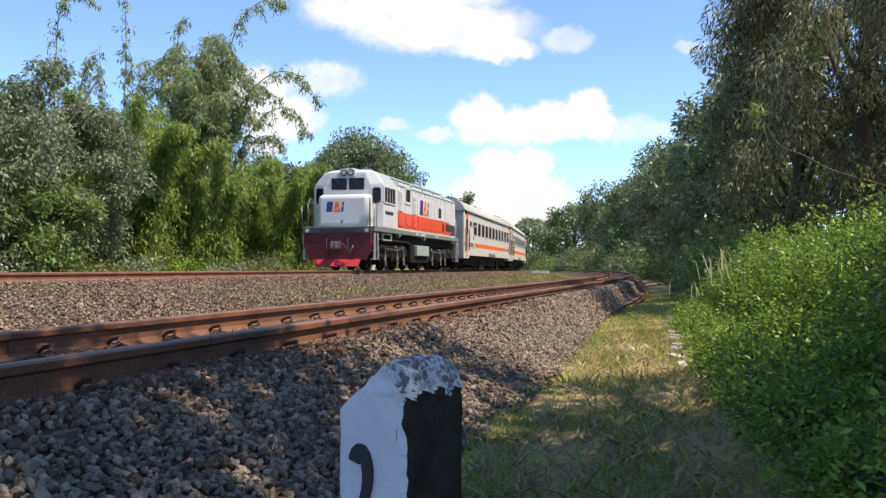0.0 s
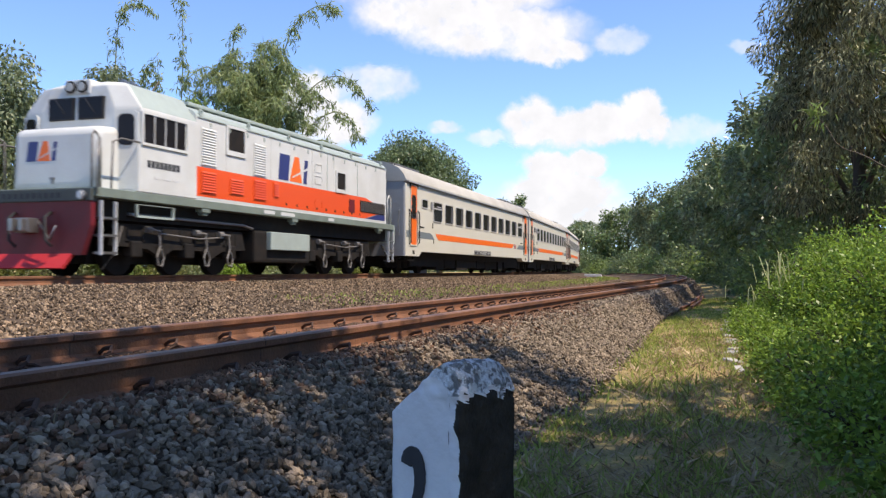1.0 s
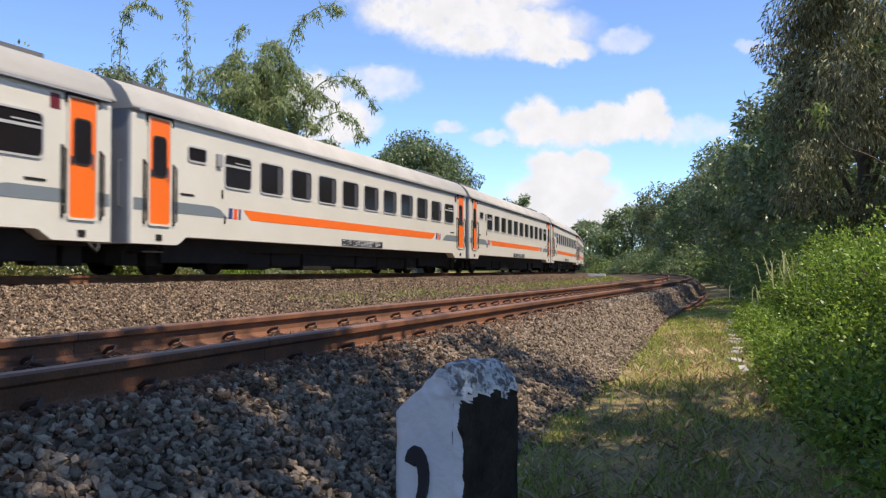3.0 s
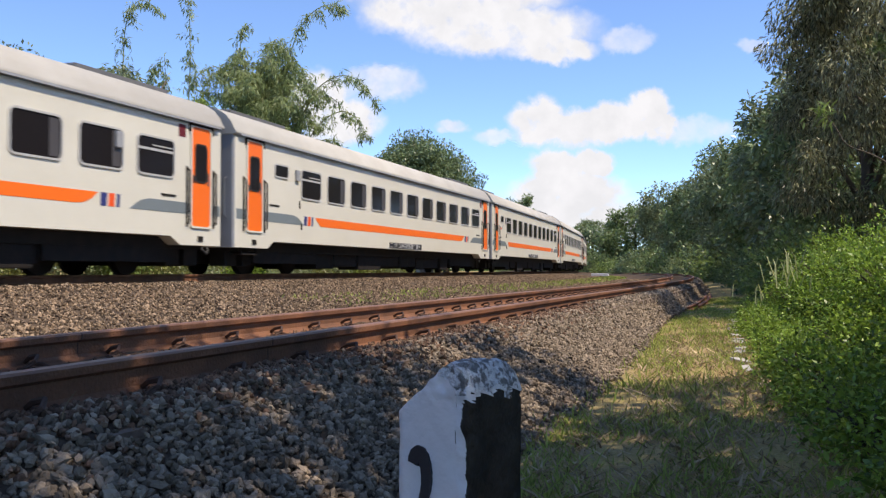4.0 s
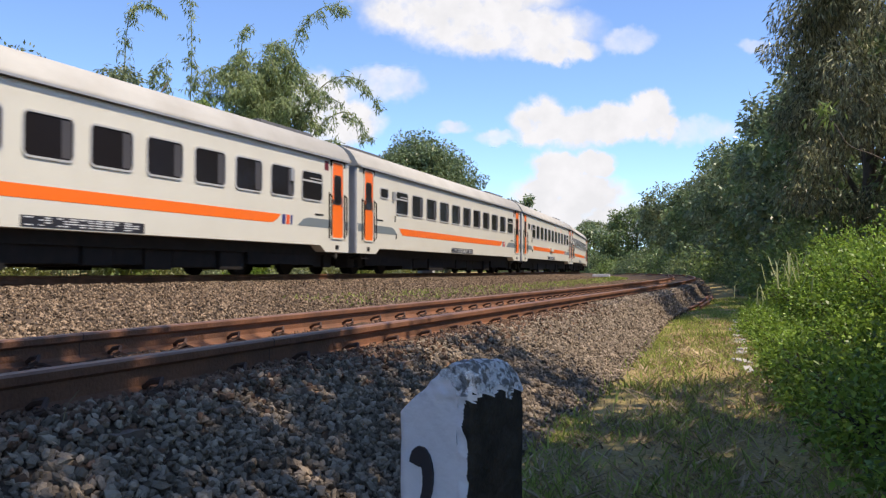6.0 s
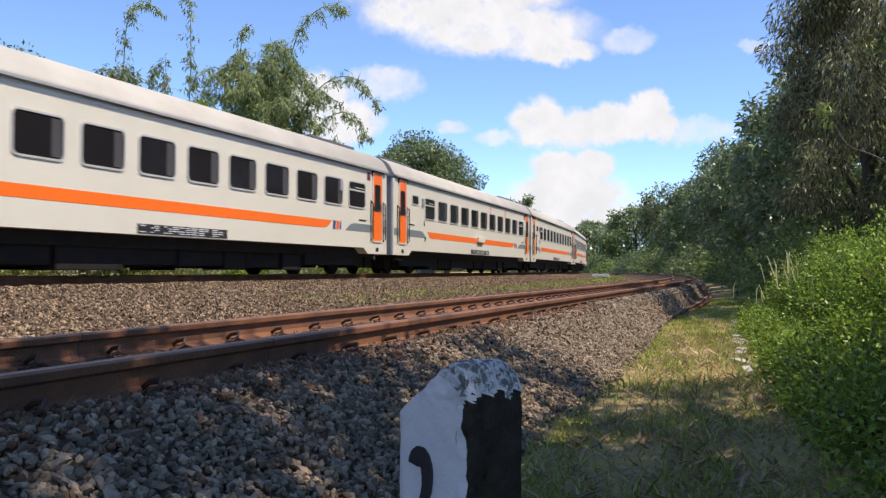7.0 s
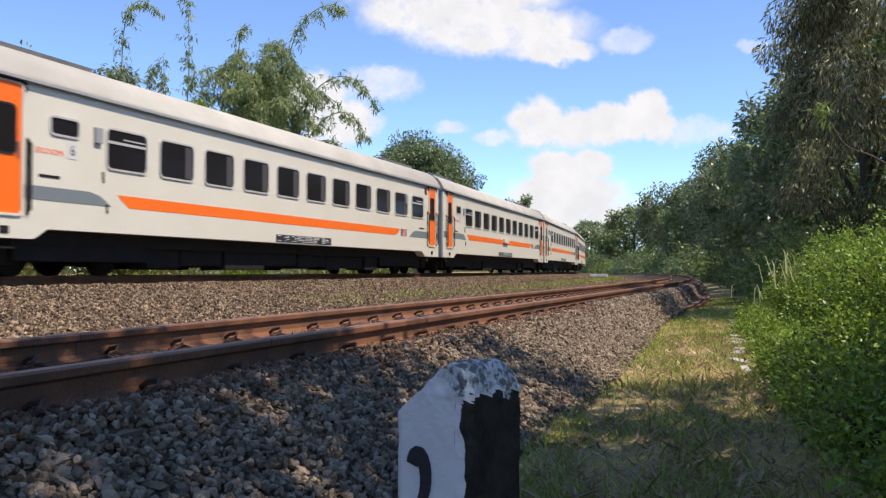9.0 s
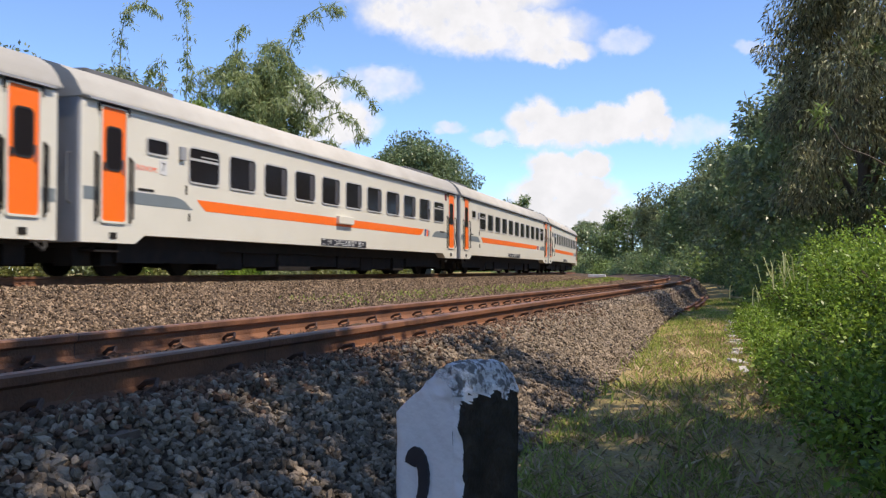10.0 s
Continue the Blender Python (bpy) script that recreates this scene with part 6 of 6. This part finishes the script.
def build_post():
    """A square concrete post whose white face slopes off at the top; one side painted black."""
    p = empty("kilometre_post", pose(-0.505, 1.56, 0.0, 0, 0, -22), "whitewashed concrete distance post with one black side and a painted number", "distance post")
    h = 0.076
    bm = bmesh.new()
    # outline in (x, z): the top falls away towards the track
    out = [(-h, -0.15), (h, -0.15), (h, 0.652), (h - 0.007, 0.674), (0.058, 0.694), (0.040, 0.698), (-h, 0.602)]
    prism(bm, out, "y", -h, h)
    cuts = [((0, 0, 0.36 + 0.0045 * k), (0, 0, 1)) for k in range(74)]
    cuts += [((-h + 0.0115 * k, 0, 0), (1, 0, 0)) for k in range(1, 13)] + [((0, -h + 0.0115 * k, 0), (0, 1, 0)) for k in range(1, 13)]
    cuts += [((h - 0.0025 * k, 0, 0), (1, 0, 0)) for k in range(1, 11)]
    for co, no in cuts:
        bmesh.ops.bisect_plane(bm, geom=bm.verts[:] + bm.edges[:] + bm.faces[:], plane_co=co, plane_no=no)
    bmesh.ops.triangulate(bm, faces=bm.faces[:])
    for v in bm.verts:
        if v.co.z > 0.6:
            v.co.z -= (v.co.z - 0.6) * 0.16 * max(0.0, v.co.y / h + 0.1) ** 2 * max(0.0, v.co.x / h + 0.2)
        v.co += noise.noise_vector(v.co * 22) * 0.0025
        if v.co.z > 0.62 and v.co.x > -0.03:
            v.co += noise.noise_vector(v.co * 60) * 0.005
        if v.co.x > 0.055 and v.co.y < -0.055:
            v.co += noise.noise_vector(v.co * 45) * 0.004
    shaft = part("shaft", bm, POST_WHITE, p)
    shaft.data.materials.append(POST_TOP)
    shaft.data.materials.append(POST_BLACK)
    for f in shaft.data.polygons:
        j = noise.noise(f.center * 40) * 0.02
        edge = h - 0.004 - 0.032 * max(noise.noise(Vector((0.3, 0.7, f.center.z * 17 + 0.5))), -0.1) + 0.5 * j
        if (f.normal.x > 0.6 or f.center.x > edge) and f.center.z < 0.640 + j:
            f.material_index = 2
        elif f.center.z > 0.662 - 0.2 * f.center.x + 1.5 * j:
            f.material_index = 1
        f.use_smooth = f.material_index != 1
    # the painted number, in strokes
    bm = bmesh.new()
    arc = [(-0.037, 0.520), (-0.032, 0.534), (-0.020, 0.541), (-0.008, 0.536), (0.000, 0.520), (0.003, 0.500), (0.000, 0.478), (-0.008, 0.458), (-0.02, 0.435), (-0.034, 0.41)]
    wid = [0.012, 0.013, 0.013, 0.013, 0.012, 0.011, 0.010, 0.010, 0.009, 0.009]
    rows_ = []
    stroke = [(0.78 * a - 0.012, z - 0.004, w) for (a, z), w in zip(arc, wid)]
    for _ in range(2):
        cut = [stroke[0]]
        for u, v in zip(stroke, stroke[1:]):
            cut += [tuple(0.75 * m + 0.25 * n for m, n in zip(u, v)), tuple(0.25 * m + 0.75 * n for m, n in zip(u, v))]
        stroke = cut + [stroke[-1]]
    arc = [(a, z) for a, z, _ in stroke]
    wid = [w * (1 + 0.05 * math.sin(2.3 * i)) for i, (_, _, w) in enumerate(stroke)]
    for i, (a, z) in enumerate(arc):
        b = Vector(arc[min(i + 1, len(arc) - 1)]) - Vector(arc[max(i - 1, 0)])
        nrm = Vector((-b.y, b.x)).normalized() * wid[i]
        rows_.append([bm.verts.new((a + nrm.x * q, y, z + nrm.y * q)) for q, y in ((-1, -h - 0.0045), (1, -h - 0.0045), (1, -h + 0.004), (-1, -h + 0.004))])
    for r, q in zip(rows_, rows_[1:]):
        for k in range(4):
            bm.faces.new((r[k], r[(k + 1) % 4], q[(k + 1) % 4], q[k]))
    bm.faces.new(rows_[0])
    bm.faces.new(rows_[-1][::-1])
    box(bm, -0.04, 0.03, -h - 0.0045, -h + 0.004, 0.398, 0.412)
    bmesh.ops.recalc_face_normals(bm, faces=bm.faces)
    part("painted_number", bm, INK, p, "black brushed number 2")
    return p


path_things()
old_rails()
build_post()
lay_stones()


# ---- movement ----
def motions():
    times = [0.5 * k for k in range(21)]

    # small unevenness of the run, metres against the smooth curve
    drift = {1.0: 0.1, 1.5: 0.18, 2.0: 0.15, 2.5: 0.08, 3.0: 0.05, 4.5: 0.18, 5.0: 0.02, 6.5: -0.03, 7.0: -0.05, 7.5: -0.2, 8.0: 0.18, 9.0: -0.06, 9.5: 0.06, 10.0: 0.09}

    def head(t):
        return 44.105 - 17.014 * t - 0.0851 * t * t + drift.get(t, 0.0)

    def rows(front, length):
        out = []
        for t in times:
            a, _ = along(head(t) + front, FAR_X)
            b, _ = along(head(t) + front + length, FAR_X)
            d = b - a
            out.append((t, pose((a.x + b.x) / 2, (a.y + b.y) / 2, FAR_RAIL, 0, 0, math.degrees(math.atan2(-d.x, d.y)))))
        return out

    for k, c in enumerate(coaches):
        walk(c, rows(COACH * k, COACH))
    out = []
    for t in times:
        a, _ = along(head(t) - 14.2, FAR_X)
        b, _ = along(head(t), FAR_X)
        d = b - a
        out.append((t, pose(b.x, b.y, FAR_RAIL, 0, 0, math.degrees(math.atan2(-d.x, d.y)))))
    walk(loco, out)


motions()
